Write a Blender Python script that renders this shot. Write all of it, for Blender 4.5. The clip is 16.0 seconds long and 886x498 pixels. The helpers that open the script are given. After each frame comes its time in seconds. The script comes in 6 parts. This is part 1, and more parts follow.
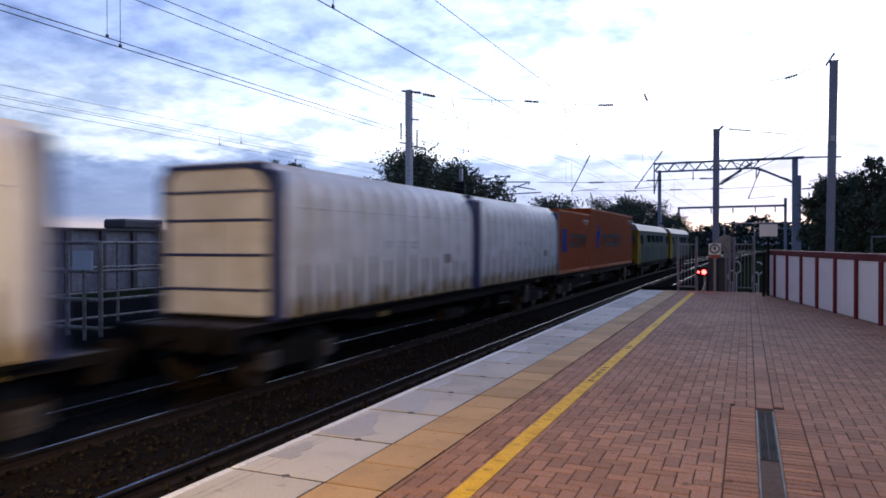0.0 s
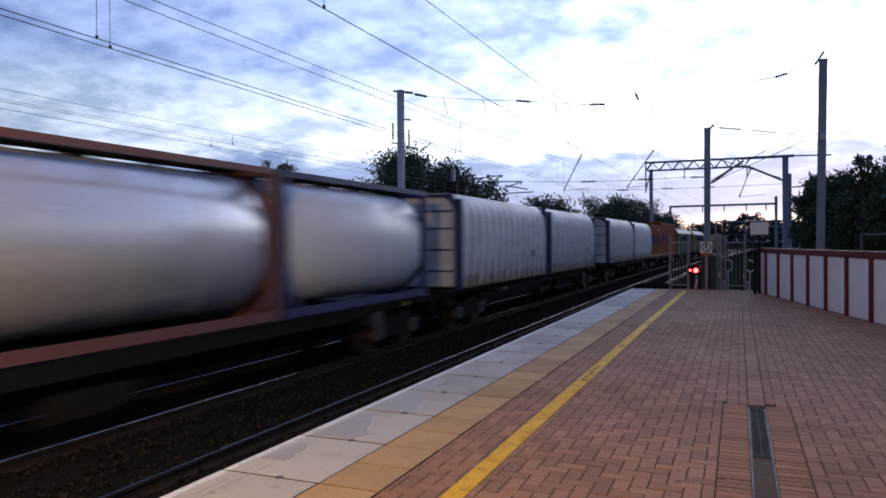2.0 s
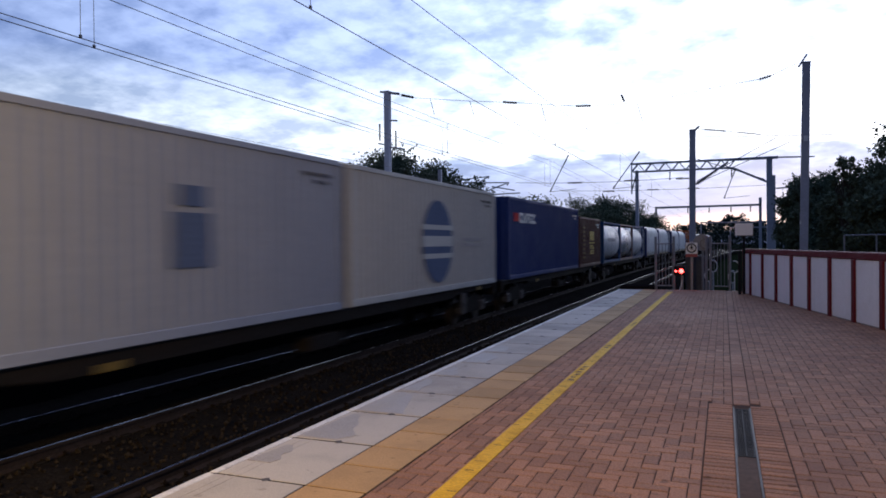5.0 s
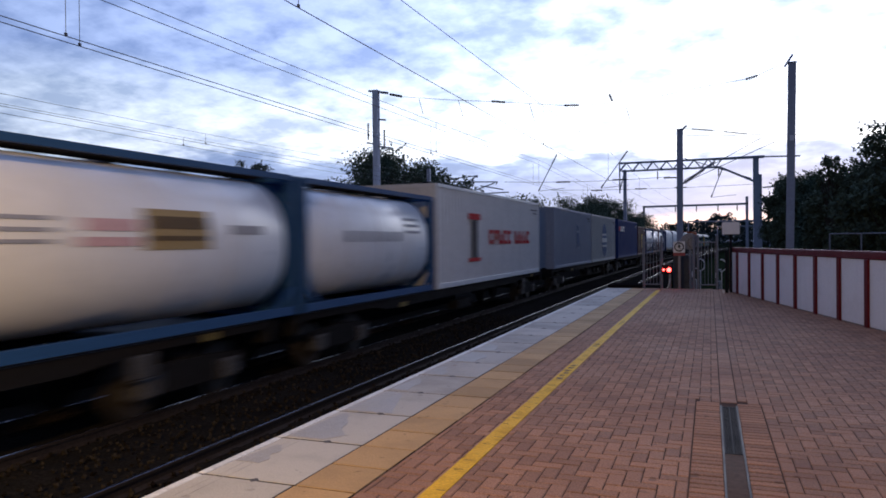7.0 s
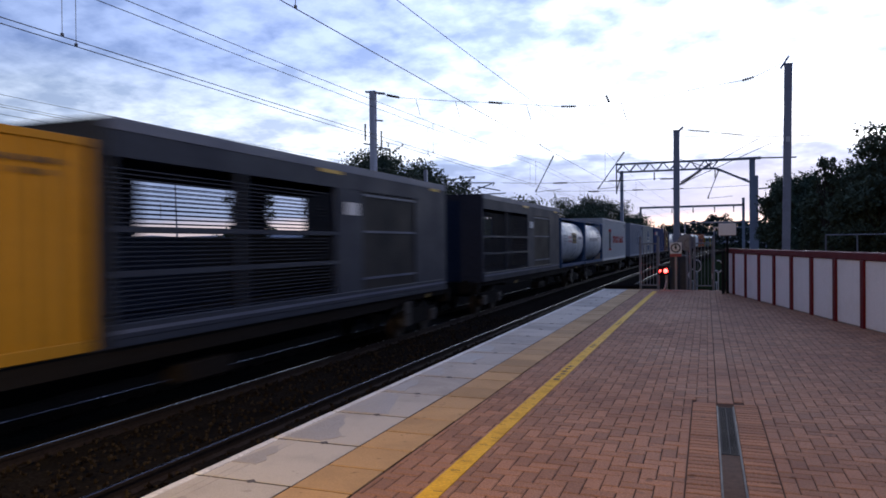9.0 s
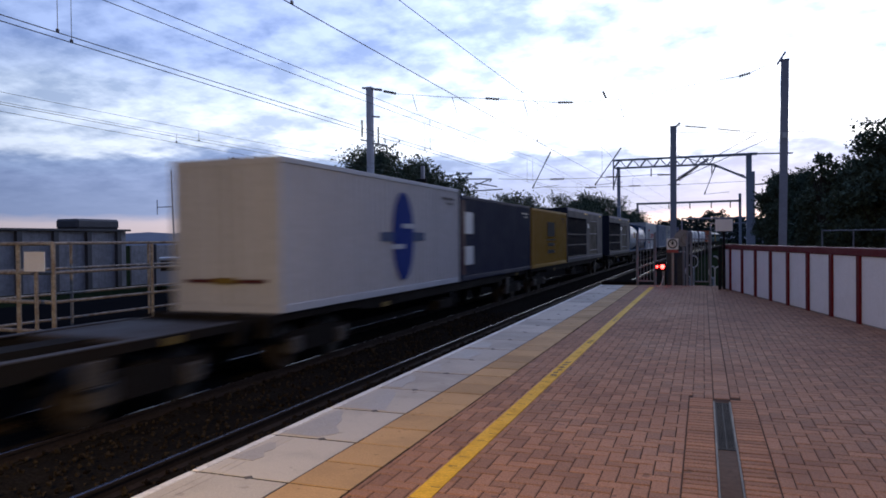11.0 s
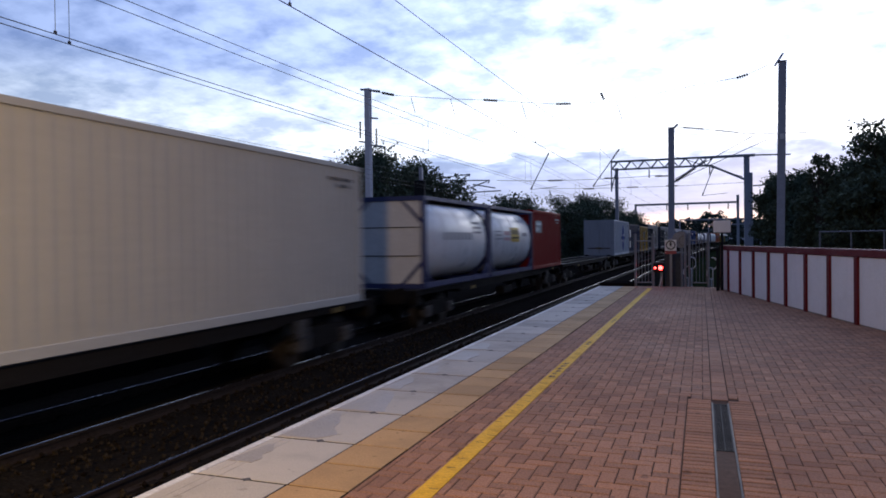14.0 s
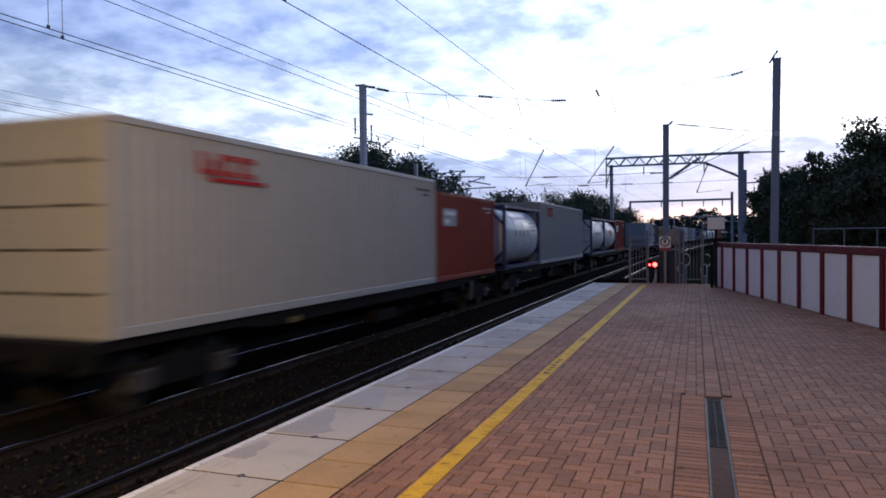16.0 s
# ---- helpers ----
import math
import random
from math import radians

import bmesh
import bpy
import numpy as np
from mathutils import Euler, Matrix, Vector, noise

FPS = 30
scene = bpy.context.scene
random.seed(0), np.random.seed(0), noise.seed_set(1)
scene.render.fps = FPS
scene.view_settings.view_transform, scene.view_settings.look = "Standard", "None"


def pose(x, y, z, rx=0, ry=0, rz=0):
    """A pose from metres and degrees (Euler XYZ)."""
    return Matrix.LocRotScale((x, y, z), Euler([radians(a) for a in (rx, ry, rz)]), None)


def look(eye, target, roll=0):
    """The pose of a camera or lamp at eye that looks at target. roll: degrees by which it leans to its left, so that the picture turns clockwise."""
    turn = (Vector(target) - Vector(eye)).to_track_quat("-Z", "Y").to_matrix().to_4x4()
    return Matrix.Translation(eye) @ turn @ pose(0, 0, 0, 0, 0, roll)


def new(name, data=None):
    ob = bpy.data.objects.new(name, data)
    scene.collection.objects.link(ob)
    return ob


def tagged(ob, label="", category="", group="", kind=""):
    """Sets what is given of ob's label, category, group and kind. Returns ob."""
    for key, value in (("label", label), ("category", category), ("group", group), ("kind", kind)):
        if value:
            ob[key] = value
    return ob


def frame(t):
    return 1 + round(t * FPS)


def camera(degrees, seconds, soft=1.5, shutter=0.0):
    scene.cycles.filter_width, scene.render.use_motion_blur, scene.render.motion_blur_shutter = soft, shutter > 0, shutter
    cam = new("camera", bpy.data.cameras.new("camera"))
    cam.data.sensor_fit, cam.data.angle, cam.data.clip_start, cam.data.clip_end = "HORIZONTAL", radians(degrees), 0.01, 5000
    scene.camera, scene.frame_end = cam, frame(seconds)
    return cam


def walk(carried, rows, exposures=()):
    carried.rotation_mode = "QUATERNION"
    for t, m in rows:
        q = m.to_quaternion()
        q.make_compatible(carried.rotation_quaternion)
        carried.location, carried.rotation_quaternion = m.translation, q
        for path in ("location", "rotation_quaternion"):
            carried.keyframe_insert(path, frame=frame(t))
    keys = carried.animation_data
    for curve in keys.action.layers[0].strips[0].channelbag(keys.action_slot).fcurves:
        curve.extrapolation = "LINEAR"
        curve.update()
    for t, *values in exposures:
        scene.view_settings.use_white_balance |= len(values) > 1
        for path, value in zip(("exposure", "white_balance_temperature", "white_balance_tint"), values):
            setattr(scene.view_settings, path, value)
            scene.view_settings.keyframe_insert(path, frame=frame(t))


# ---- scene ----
cam = camera(64.0, 16.0, soft=1.7, shutter=0.9)
EYE = (0.0, 0.0, 1.52)
# seconds, turn to the left of the track, tilt up, lean
TURNS = [
        (0, 23.197, -0.516, -0.098),
        (0.5, 23.123, -0.482, -0.306),
        (1, 22.861, -0.436, -0.376),
        (1.5, 22.722, -0.445, -0.347),
        (2, 22.600, -0.523, -0.435),
        (2.5, 22.584, -0.592, -0.481),
        (3, 22.344, -0.647, -0.413),
        (3.5, 22.067, -0.630, -0.460),
        (4, 21.935, -0.510, -0.538),
        (6.5, 20.825, -0.508, -0.438),
        (7, 20.648, -0.519, -0.568),
        (7.5, 20.529, -0.520, -0.530),
        (8, 20.459, -0.464, -0.534),
        (8.5, 20.423, -0.394, -0.556),
        (9, 20.402, -0.448, -0.537),
        (11.5, 20.129, -0.770, -0.661),
        (12, 20.188, -0.702, -0.751),
        (12.5, 20.207, -0.649, -0.713),
        (13, 20.189, -0.612, -0.755),
        (13.5, 20.128, -0.609, -0.700),
        (14, 20.030, -0.639, -0.672),
        (14.5, 20.009, -0.666, -0.658),
        (15, 19.991, -0.726, -0.575),
        (15.5, 19.839, -0.831, -0.502),
        (16, 19.615, -0.935, -0.556)]
walk(cam, [(t, pose(*EYE, 90 + tilt, 0, turn) @ pose(0, 0, 0, 0, 0, lean)) for t, turn, tilt, lean in TURNS],
     exposures=((0.0, 0.25), (0.5, 0.08), (1.0, 0.03), (1.5, -0.02), (2.5, -0.04), (16.0, -0.05)))

# ---- light ----
RAIL_Z = -0.915           # rail top below the platform
CURVE = 2700.0            # radius of the line's gentle right-hand curve
NEAR_X, TRAIN_X = -4.95, -8.45


def bend(y):
    return y * y / (2 * CURVE) if y > 0 else 0.0


def build_world():
    world = bpy.data.worlds.new("dusk_sky")
    scene.world = world
    world.use_nodes = True
    nt = world.node_tree
    nt.nodes.clear()
    N, K = nt.nodes.new, nt.links.new

    def math_node(op, a, b=None, clamp=False):
        n = N("ShaderNodeMath")
        n.operation, n.use_clamp = op, clamp
        for i, v in enumerate((a, b)):
            if v is None:
                continue
            if isinstance(v, (int, float)):
                n.inputs[i].default_value = v
            else:
                K(v, n.inputs[i])
        return n.outputs[0]

    tc = N("ShaderNodeTexCoord")
    sep = N("ShaderNodeSeparateXYZ")
    K(tc.outputs["Generated"], sep.inputs[0])
    x, y, z = sep.outputs
    zz = math_node("MAXIMUM", z, 0.0)
    den = math_node("ADD", zz, 0.20)
    comb = N("ShaderNodeCombineXYZ")
    K(math_node("DIVIDE", x, den), comb.inputs[0])
    K(math_node("DIVIDE", y, den), comb.inputs[1])

    def cloud(scale, detail, off, rough=0.55):
        mp = N("ShaderNodeMapping")
        mp.inputs["Location"].default_value = (off, off * 0.7, 0)
        mp.inputs["Scale"].default_value = (1.0, 1.0, 1)
        K(comb.outputs[0], mp.inputs[0])
        n = N("ShaderNodeTexNoise")
        n.inputs["Scale"].default_value, n.inputs["Detail"].default_value = scale, detail
        n.inputs["Roughness"].default_value = rough
        K(mp.outputs[0], n.inputs["Vector"])
        return n.outputs["Fac"]

    big, fine = cloud(1.3, 3, 3.1), cloud(5.0, 6, 9.4, 0.54)
    # elevation bands of cloud, uneven along the horizon
    wob = math_node("MULTIPLY", math_node("SUBTRACT", big, 0.5), 0.10)
    wob2 = math_node("MULTIPLY", math_node("SUBTRACT", fine, 0.5), 0.05)
    lev = math_node("ADD", math_node("ADD", zz, math_node("MULTIPLY", wob, math_node("MULTIPLY", zz, 6.0, True))),
                    math_node("MULTIPLY", wob2, math_node("MULTIPLY", zz, 8.0, True)))
    ramp = N("ShaderNodeValToRGB")
    K(lev, ramp.inputs[0])
    cr = ramp.color_ramp
    stops = [(0.0, (1.15, 0.88, 0.83)), (0.026, (1.22, 0.98, 0.99)), (0.038, (0.50, 0.60, 0.90)), (0.085, (0.50, 0.60, 0.92)),
             (0.108, (0.55, 0.68, 1.0)), (0.122, (1.36, 1.40, 1.50)), (0.19, (1.14, 1.25, 1.46)), (0.245, (0.70, 0.86, 1.30)), (0.6, (0.54, 0.68, 1.16))]
    while len(cr.elements) < len(stops):
        cr.elements.new(0.5)
    for e, (p, c) in zip(cr.elements, stops):
        e.position, e.color = p, (*c, 1)
    # paler gaps and darker folds of the cloud above
    fold = N("ShaderNodeValToRGB")
    puff = cloud(12.0, 6, 5.3, 0.58)
    K(math_node("ADD", math_node("ADD", math_node("MULTIPLY", fine, 0.5), math_node("MULTIPLY", big, 0.25)), math_node("MULTIPLY", puff, 0.25)), fold.inputs[0])
    fe = fold.color_ramp.elements
    fe[0].position, fe[0].color = 0.42, (0.66, 0.72, 0.82, 1)
    fe[1].position, fe[1].color = 0.58, (1.36, 1.32, 1.26, 1)
    mul = N("ShaderNodeMix")
    mul.data_type, mul.blend_type = "RGBA", "MULTIPLY"
    K(math_node("MULTIPLY", math_node("SUBTRACT", zz, 0.03), 9.0, True), mul.inputs["Factor"])
    K(ramp.outputs[0], mul.inputs["A"])
    K(fold.outputs[0], mul.inputs["B"])
    # brighter cloud round the hidden sun
    vm = N("ShaderNodeVectorMath")
    vm.operation = "DOT_PRODUCT"
    K(tc.outputs["Generated"], vm.inputs[0])
    vm.inputs[1].default_value = Vector((0.10, 1.0, 0.26)).normalized()
    near = math_node("MULTIPLY", math_node("SUBTRACT", vm.outputs["Value"], 0.86), 8.0, True)
    near = math_node("MULTIPLY", near, math_node("MULTIPLY", math_node("SUBTRACT", lev, 0.085), 14.0, True))
    glow = math_node("MULTIPLY", math_node("MULTIPLY", near, math_node("ADD", math_node("MULTIPLY", fine, 2.6), -0.78, True)), 0.55)
    add = N("ShaderNodeMix")
    add.data_type, add.blend_type = "RGBA", "ADD"
    add.inputs["Factor"].default_value = 1.0
    gl = N("ShaderNodeCombineColor")
    for i, k in enumerate((0.92, 1.0, 1.15)):
        K(math_node("MULTIPLY", glow, k), gl.inputs[i])
    K(mul.outputs["Result"], add.inputs["A"])
    K(gl.outputs[0], add.inputs["B"])
    # dusk: the sky darkens away from the sunset, overhead and behind
    half = math_node("MULTIPLY", math_node("ADD", vm.outputs["Value"], 1.0), 0.5, True)
    fall = math_node("ADD", math_node("MULTIPLY", math_node("POWER", half, 4.0), 1.0), 0.135)
    cool = N("ShaderNodeMix")
    cool.data_type, cool.blend_type = "RGBA", "MULTIPLY"
    K(math_node("SUBTRACT", 1.0, math_node("POWER", half, 2.2)), cool.inputs["Factor"])
    K(add.outputs["Result"], cool.inputs["A"])
    cool.inputs["B"].default_value = (0.70, 0.95, 1.38, 1)
    bg = N("ShaderNodeBackground")
    K(fall, bg.inputs["Strength"])
    K(cool.outputs["Result"], bg.inputs["Color"])
    sky = N("ShaderNodeTexSky")
    sky.sky_type = "NISHITA"
    sky.sun_disc, sky.sun_elevation, sky.sun_rotation = False, radians(7), radians(5)
    bs = N("ShaderNodeBackground")
    bs.inputs["Strength"].default_value = 0.006
    K(sky.outputs[0], bs.inputs["Color"])
    both = N("ShaderNodeAddShader")
    K(bg.outputs[0], both.inputs[0])
    K(bs.outputs[0], both.inputs[1])
    out = N("ShaderNodeOutputWorld")
    K(both.outputs[0], out.inputs[0])
    sun = new("sun", bpy.data.lights.new("sun", "SUN"))
    sun.data.energy, sun.data.angle, sun.data.color = 0.2, radians(20), (1.0, 0.93, 0.88)
    sun.matrix_world = look((5, 60, 16), (0, 0, 0))


build_world()


# ---- materials ----
def mat(name, base, rough=0.6, metal=0.0, vary=0.25, grain=18.0, patch=1.1, bump=0.15, tint=None, streak=0.0, per_piece=0.0, emit=0.0, island=False, spec=0.5, placed=False, spots=0.0):
    """A procedural surface: base colour broken by fine grain and large stains, with matching roughness and relief."""
    m = bpy.data.materials.new(name)
    m.use_nodes = True
    nt = m.node_tree
    N, K = nt.nodes.new, nt.links.new
    b = nt.nodes["Principled BSDF"]
    b.inputs["Metallic"].default_value = metal
    b.inputs["Specular IOR Level"].default_value = spec
    where = N("ShaderNodeNewGeometry").outputs["Position"] if placed else N("ShaderNodeTexCoord").outputs["Object"]

    def noise_fac(scale, detail, stretch=(1, 1, 1)):
        mp = N("ShaderNodeMapping")
        mp.inputs["Scale"].default_value = stretch
        K(where, mp.inputs[0])
        n = N("ShaderNodeTexNoise")
        n.inputs["Scale"].default_value, n.inputs["Detail"].default_value, n.inputs["Roughness"].default_value = scale, detail, 0.65
        K(mp.outputs[0], n.inputs["Vector"])
        return n.outputs["Fac"]

    def mixer(fac, a, c, kind="MIX"):
        n = N("ShaderNodeMix")
        n.data_type, n.blend_type = "RGBA", kind
        for s, v in (("Factor", fac), ("A", a), ("B", c)):
            if isinstance(v, (int, float)):
                n.inputs[s].default_value = v
            elif isinstance(v, tuple):
                n.inputs[s].default_value = (*v, 1) if len(v) == 3 else v
            else:
                K(v, n.inputs[s])
        return n.outputs["Result"]

    def ranged(fac, lo, hi, a, c):
        n = N("ShaderNodeMapRange")
        K(fac, n.inputs[0])
        for i, v in enumerate((lo, hi, a, c)):
            n.inputs[i + 1].default_value = v
        return n.outputs[0]

    g, p = noise_fac(grain, 4), noise_fac(patch, 5)
    dark = tuple(v * (1 - vary) for v in base)
    lite = tuple(min(1.0, v * (1 + vary * 0.8)) for v in base)
    col = mixer(ranged(g, 0.3, 0.7, 0, 1), dark, lite)
    other = tint if tint else tuple(v * (1 - 0.6 * vary) for v in base)
    col = mixer(ranged(p, 0.48, 0.72, 0, 0.75), col, other)
    if streak:
        s = noise_fac(3.0, 4, (2.2, 2.2, 0.12))
        col = mixer(ranged(s, 0.5, 0.75, 0, streak), col, tuple(v * 0.45 for v in base))
    if per_piece:
        if island:
            r = N("ShaderNodeNewGeometry").outputs["Random Per Island"]
        else:
            r = N("ShaderNodeObjectInfo").outputs["Random"]
        col = mixer(1.0, col, mixer(r, (1 - per_piece, 1 - per_piece * 1.05, 1 - per_piece), (1 + per_piece, 1 + per_piece * 0.9, 1 + per_piece * 0.8)), "MULTIPLY")
    if spots:
        s = noise_fac(6.5, 2)
        col = mixer(ranged(s, 0.66, 0.70, 0, spots), col, tuple(v * 0.3 for v in base))
    K(col, b.inputs["Base Color"])
    K(ranged(p, 0.3, 0.7, max(0.03, rough - 0.12), min(1, rough + 0.1)), b.inputs["Roughness"])
    if bump:
        bn = N("ShaderNodeBump")
        bn.inputs["Strength"].default_value, bn.inputs["Distance"].default_value = bump, 0.01
        K(g, bn.inputs["Height"])
        K(bn.outputs[0], b.inputs["Normal"])
    if emit:
        b.inputs["Emission Color"].default_value, b.inputs["Emission Strength"].default_value = (*base, 1), emit
    return m


M = {
    "paver": mat("brick_paver", (0.33, 0.168, 0.094), 0.82, vary=0.42, grain=70, patch=0.55, per_piece=0.22, tint=(0.235, 0.128, 0.09), bump=0.6, spec=0.34, placed=True, spots=0.6),
    "paver_rest": mat("brick_paver_rest", (0.33, 0.168, 0.094), 0.82, vary=0.42, grain=70, patch=0.55, per_piece=0.22, tint=(0.235, 0.128, 0.09), bump=0.6, spec=0.34, placed=True, spots=0.6, island=True),
    "joint": mat("paver_joint_sand", (0.075, 0.045, 0.034), 0.95, spec=0.05),
    "coping": mat("coping_concrete", (0.47, 0.435, 0.375), 0.78, vary=0.16, grain=90, patch=0.9, tint=(0.27, 0.255, 0.235), per_piece=0.14, bump=0.15, spec=0.2, placed=True, spots=0.3),
    "nosing": mat("white_edge_paint", (0.66, 0.65, 0.62), 0.6, vary=0.2, grain=30, patch=4, tint=(0.42, 0.40, 0.37), spec=0.3, placed=True),
    "tactile": mat("buff_tactile", (0.46, 0.29, 0.13), 0.8, vary=0.2, grain=70, patch=1.3, tint=(0.31, 0.205, 0.11), per_piece=0.16, spec=0.2, placed=True, spots=0.5),
    "yellow_line": mat("yellow_line_paint", (0.74, 0.42, 0.006), 0.7, vary=0.2, grain=45, patch=5, tint=(0.42, 0.22, 0.015), spec=0.2, spots=0.6),
    "concrete": mat("old_concrete", (0.30, 0.29, 0.27), 0.8, vary=0.2, grain=25, patch=1.5),
    "platform_face": mat("platform_face_brick", (0.10, 0.08, 0.07), 0.85, vary=0.3),
    "asphalt": mat("dark_asphalt", (0.011, 0.011, 0.012), 1.0, vary=0.3, grain=50, spec=0.0),
    # ballast, loose stones and sleepers have base colours lowered to near black
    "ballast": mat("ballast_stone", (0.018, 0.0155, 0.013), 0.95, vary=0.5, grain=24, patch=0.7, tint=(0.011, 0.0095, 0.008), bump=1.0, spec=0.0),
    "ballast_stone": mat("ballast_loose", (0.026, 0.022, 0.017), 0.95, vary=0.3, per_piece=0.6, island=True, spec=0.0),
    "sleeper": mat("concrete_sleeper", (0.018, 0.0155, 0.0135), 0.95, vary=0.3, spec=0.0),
    "rail_side": mat("rusty_rail", (0.022, 0.015, 0.012), 0.85, vary=0.4, spec=0.2),
    "rail_top": mat("polished_rail", (0.14, 0.155, 0.195), 0.24, metal=1.0, vary=0.1, bump=0.0),
    "grass": mat("verge_grass", (0.018, 0.026, 0.012), 1.0, vary=0.5, grain=3, patch=0.05, tint=(0.022, 0.024, 0.014), spec=0.0),
    "mast": mat("galvanised_steel", (0.42, 0.43, 0.49), 0.6, metal=0.1, vary=0.15, grain=12, patch=0.8, tint=(0.32, 0.31, 0.36)),
    "wire": mat("dark_wire", (0.05, 0.05, 0.06), 0.5, metal=0.5),
    # the mast steel again, with the sky's brightness put into its colour
    "mast_skylit": mat("galvanised_steel_skylit", (0.78, 0.80, 0.86), 0.6, metal=0.1, vary=0.12, grain=12, patch=0.8, tint=(0.62, 0.64, 0.70)),
    "insulator": mat("brown_insulator", (0.035, 0.025, 0.025), 0.3),
    "wall_white": mat("white_panel_paint", (0.86, 0.86, 0.87), 0.5, vary=0.05, grain=20, patch=1.6, tint=(0.76, 0.75, 0.74), streak=0.12),
    "wall_red": mat("maroon_paint", (0.125, 0.009, 0.014), 0.6, vary=0.2, grain=20, patch=2, spec=0.2),
    "galv": mat("galvanised_tube", (0.24, 0.24, 0.26), 0.55, metal=0.3, vary=0.2),
    "rail_buff": mat("weathered_cream_tube", (0.33, 0.30, 0.26), 0.7, vary=0.4, grain=14, patch=5, tint=(0.15, 0.085, 0.05), spec=0.3),
    "white": mat("sign_white", (0.78, 0.78, 0.78), 0.4, vary=0.05),
    "black": mat("black_plastic", (0.014, 0.014, 0.016), 0.8, spec=0.15),
    "sign_red": mat("sign_red", (0.32, 0.04, 0.05), 0.5, vary=0.05),
    "red_lamp": mat("red_signal_lens", (1.0, 0.045, 0.04), 0.3, emit=15.0, bump=0.0),
    "green_lamp": mat("green_signal_lens", (0.1, 1.0, 0.7), 0.3, emit=6.0, bump=0.0),
    "bark": mat("tree_bark", (0.055, 0.045, 0.035), 0.9, vary=0.4),
    "leaf": mat("dusk_leaf", (0.105, 0.138, 0.092), 0.85, vary=0.3, grain=4, patch=0.5, per_piece=0.3, island=True, bump=0.0, spec=0.08),
    "leaf_pale": mat("birch_leaf", (0.11, 0.135, 0.09), 0.7, vary=0.3, grain=4, patch=0.5, per_piece=0.3, island=True, bump=0.0),
    "far_wood": mat("far_woods", (0.035, 0.05, 0.035), 0.95, vary=0.4, grain=0.2, patch=0.03),
    # haze of distance mixed into the hills' base colour
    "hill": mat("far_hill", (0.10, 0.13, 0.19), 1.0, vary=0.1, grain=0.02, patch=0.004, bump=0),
    "cladding": mat("grey_cladding", (0.29, 0.28, 0.30), 0.6, vary=0.3, grain=2.5, patch=0.35, tint=(0.18, 0.165, 0.17), streak=0.5),
    "cladding_dark": mat("dark_pilaster", (0.09, 0.085, 0.09), 0.7),
    "cabinet": mat("grey_cabinet", (0.42, 0.44, 0.47), 0.5, vary=0.1),
    "steel_dark": mat("wagon_steel", (0.013, 0.012, 0.012), 0.9, vary=0.4, grain=12, patch=1.2, tint=(0.018, 0.014, 0.012), spec=0.06),
    "deck": mat("wagon_deck_steel", (0.042, 0.04, 0.044), 0.75, vary=0.35, grain=12, patch=1.5, tint=(0.045, 0.034, 0.03), spec=0.25),
    "wheel": mat("wheel_steel", (0.035, 0.028, 0.024), 0.7, vary=0.3, spec=0.25),
    "spring": mat("bogie_grey", (0.06, 0.056, 0.055), 0.75, vary=0.4, spec=0.25),
    "wagon_yellow": mat("wagon_yellow_mark", (0.15, 0.10, 0.008), 0.7, vary=0.4),
    "orange": mat("orange_container", (0.40, 0.078, 0.016), 0.65, vary=0.12, grain=9, patch=0.8, streak=0.25, spec=0.2),
    "maroon": mat("maroon_container", (0.068, 0.012, 0.010), 0.55, vary=0.15, grain=9, patch=0.8, streak=0.3, spec=0.3),
    "red": mat("red_container", (0.29, 0.014, 0.013), 0.65, vary=0.12, grain=9, patch=0.8, streak=0.25, spec=0.2),
    "red_orange": mat("red_orange_container", (0.275, 0.042, 0.022), 0.65, vary=0.12, grain=9, patch=0.8, streak=0.25, spec=0.2),
    "blue": mat("blue_container", (0.014, 0.036, 0.15), 0.65, vary=0.12, grain=9, patch=0.8, streak=0.2, spec=0.2),
    "navy": mat("navy_container", (0.016, 0.023, 0.058), 0.65, vary=0.15, grain=9, patch=0.8, spec=0.2),
    "pale_grey": mat("pale_grey_container", (0.44, 0.46, 0.50), 0.6, vary=0.1, grain=9, patch=0.8, streak=0.25, spec=0.25),
    "grey": mat("grey_container", (0.25, 0.275, 0.33), 0.6, vary=0.1, grain=9, patch=0.8, streak=0.25, spec=0.3),
    "stone_grey": mat("stone_grey_container", (0.40, 0.395, 0.37), 0.6, vary=0.1, grain=9, patch=0.8, streak=0.2, spec=0.3),
    "cream": mat("cream_container", (0.425, 0.405, 0.355), 0.5, vary=0.1, grain=9, patch=0.8, streak=0.25),
    "off_white": mat("off_white_container", (0.64, 0.63, 0.61), 0.5, vary=0.1, grain=9, patch=0.8, streak=0.25),
    "yellow": mat("yellow_container", (0.335, 0.175, 0.007), 0.6, vary=0.12, grain=9, patch=0.8, streak=0.25, spec=0.25),
    "charcoal": mat("charcoal_steel", (0.0145, 0.022, 0.045), 0.65, vary=0.25, grain=9, patch=0.8, spec=0.3),
    "curtain": mat("white_curtain", (0.67, 0.66, 0.64), 0.45, vary=0.12, grain=3, patch=0.7, tint=(0.47, 0.43, 0.35), streak=0.5, spec=0.35),
    "stain": mat("ochre_dirt", (0.33, 0.235, 0.10), 0.8, vary=0.3, streak=0.4),
    "frame_navy": mat("navy_frame", (0.022, 0.032, 0.115), 0.5, vary=0.2),
    "frame_blue": mat("steel_blue_frame", (0.019, 0.068, 0.17), 0.65, vary=0.25, spec=0.2),
    "frame_brown": mat("brown_frame", (0.14, 0.055, 0.045), 0.5, vary=0.2),
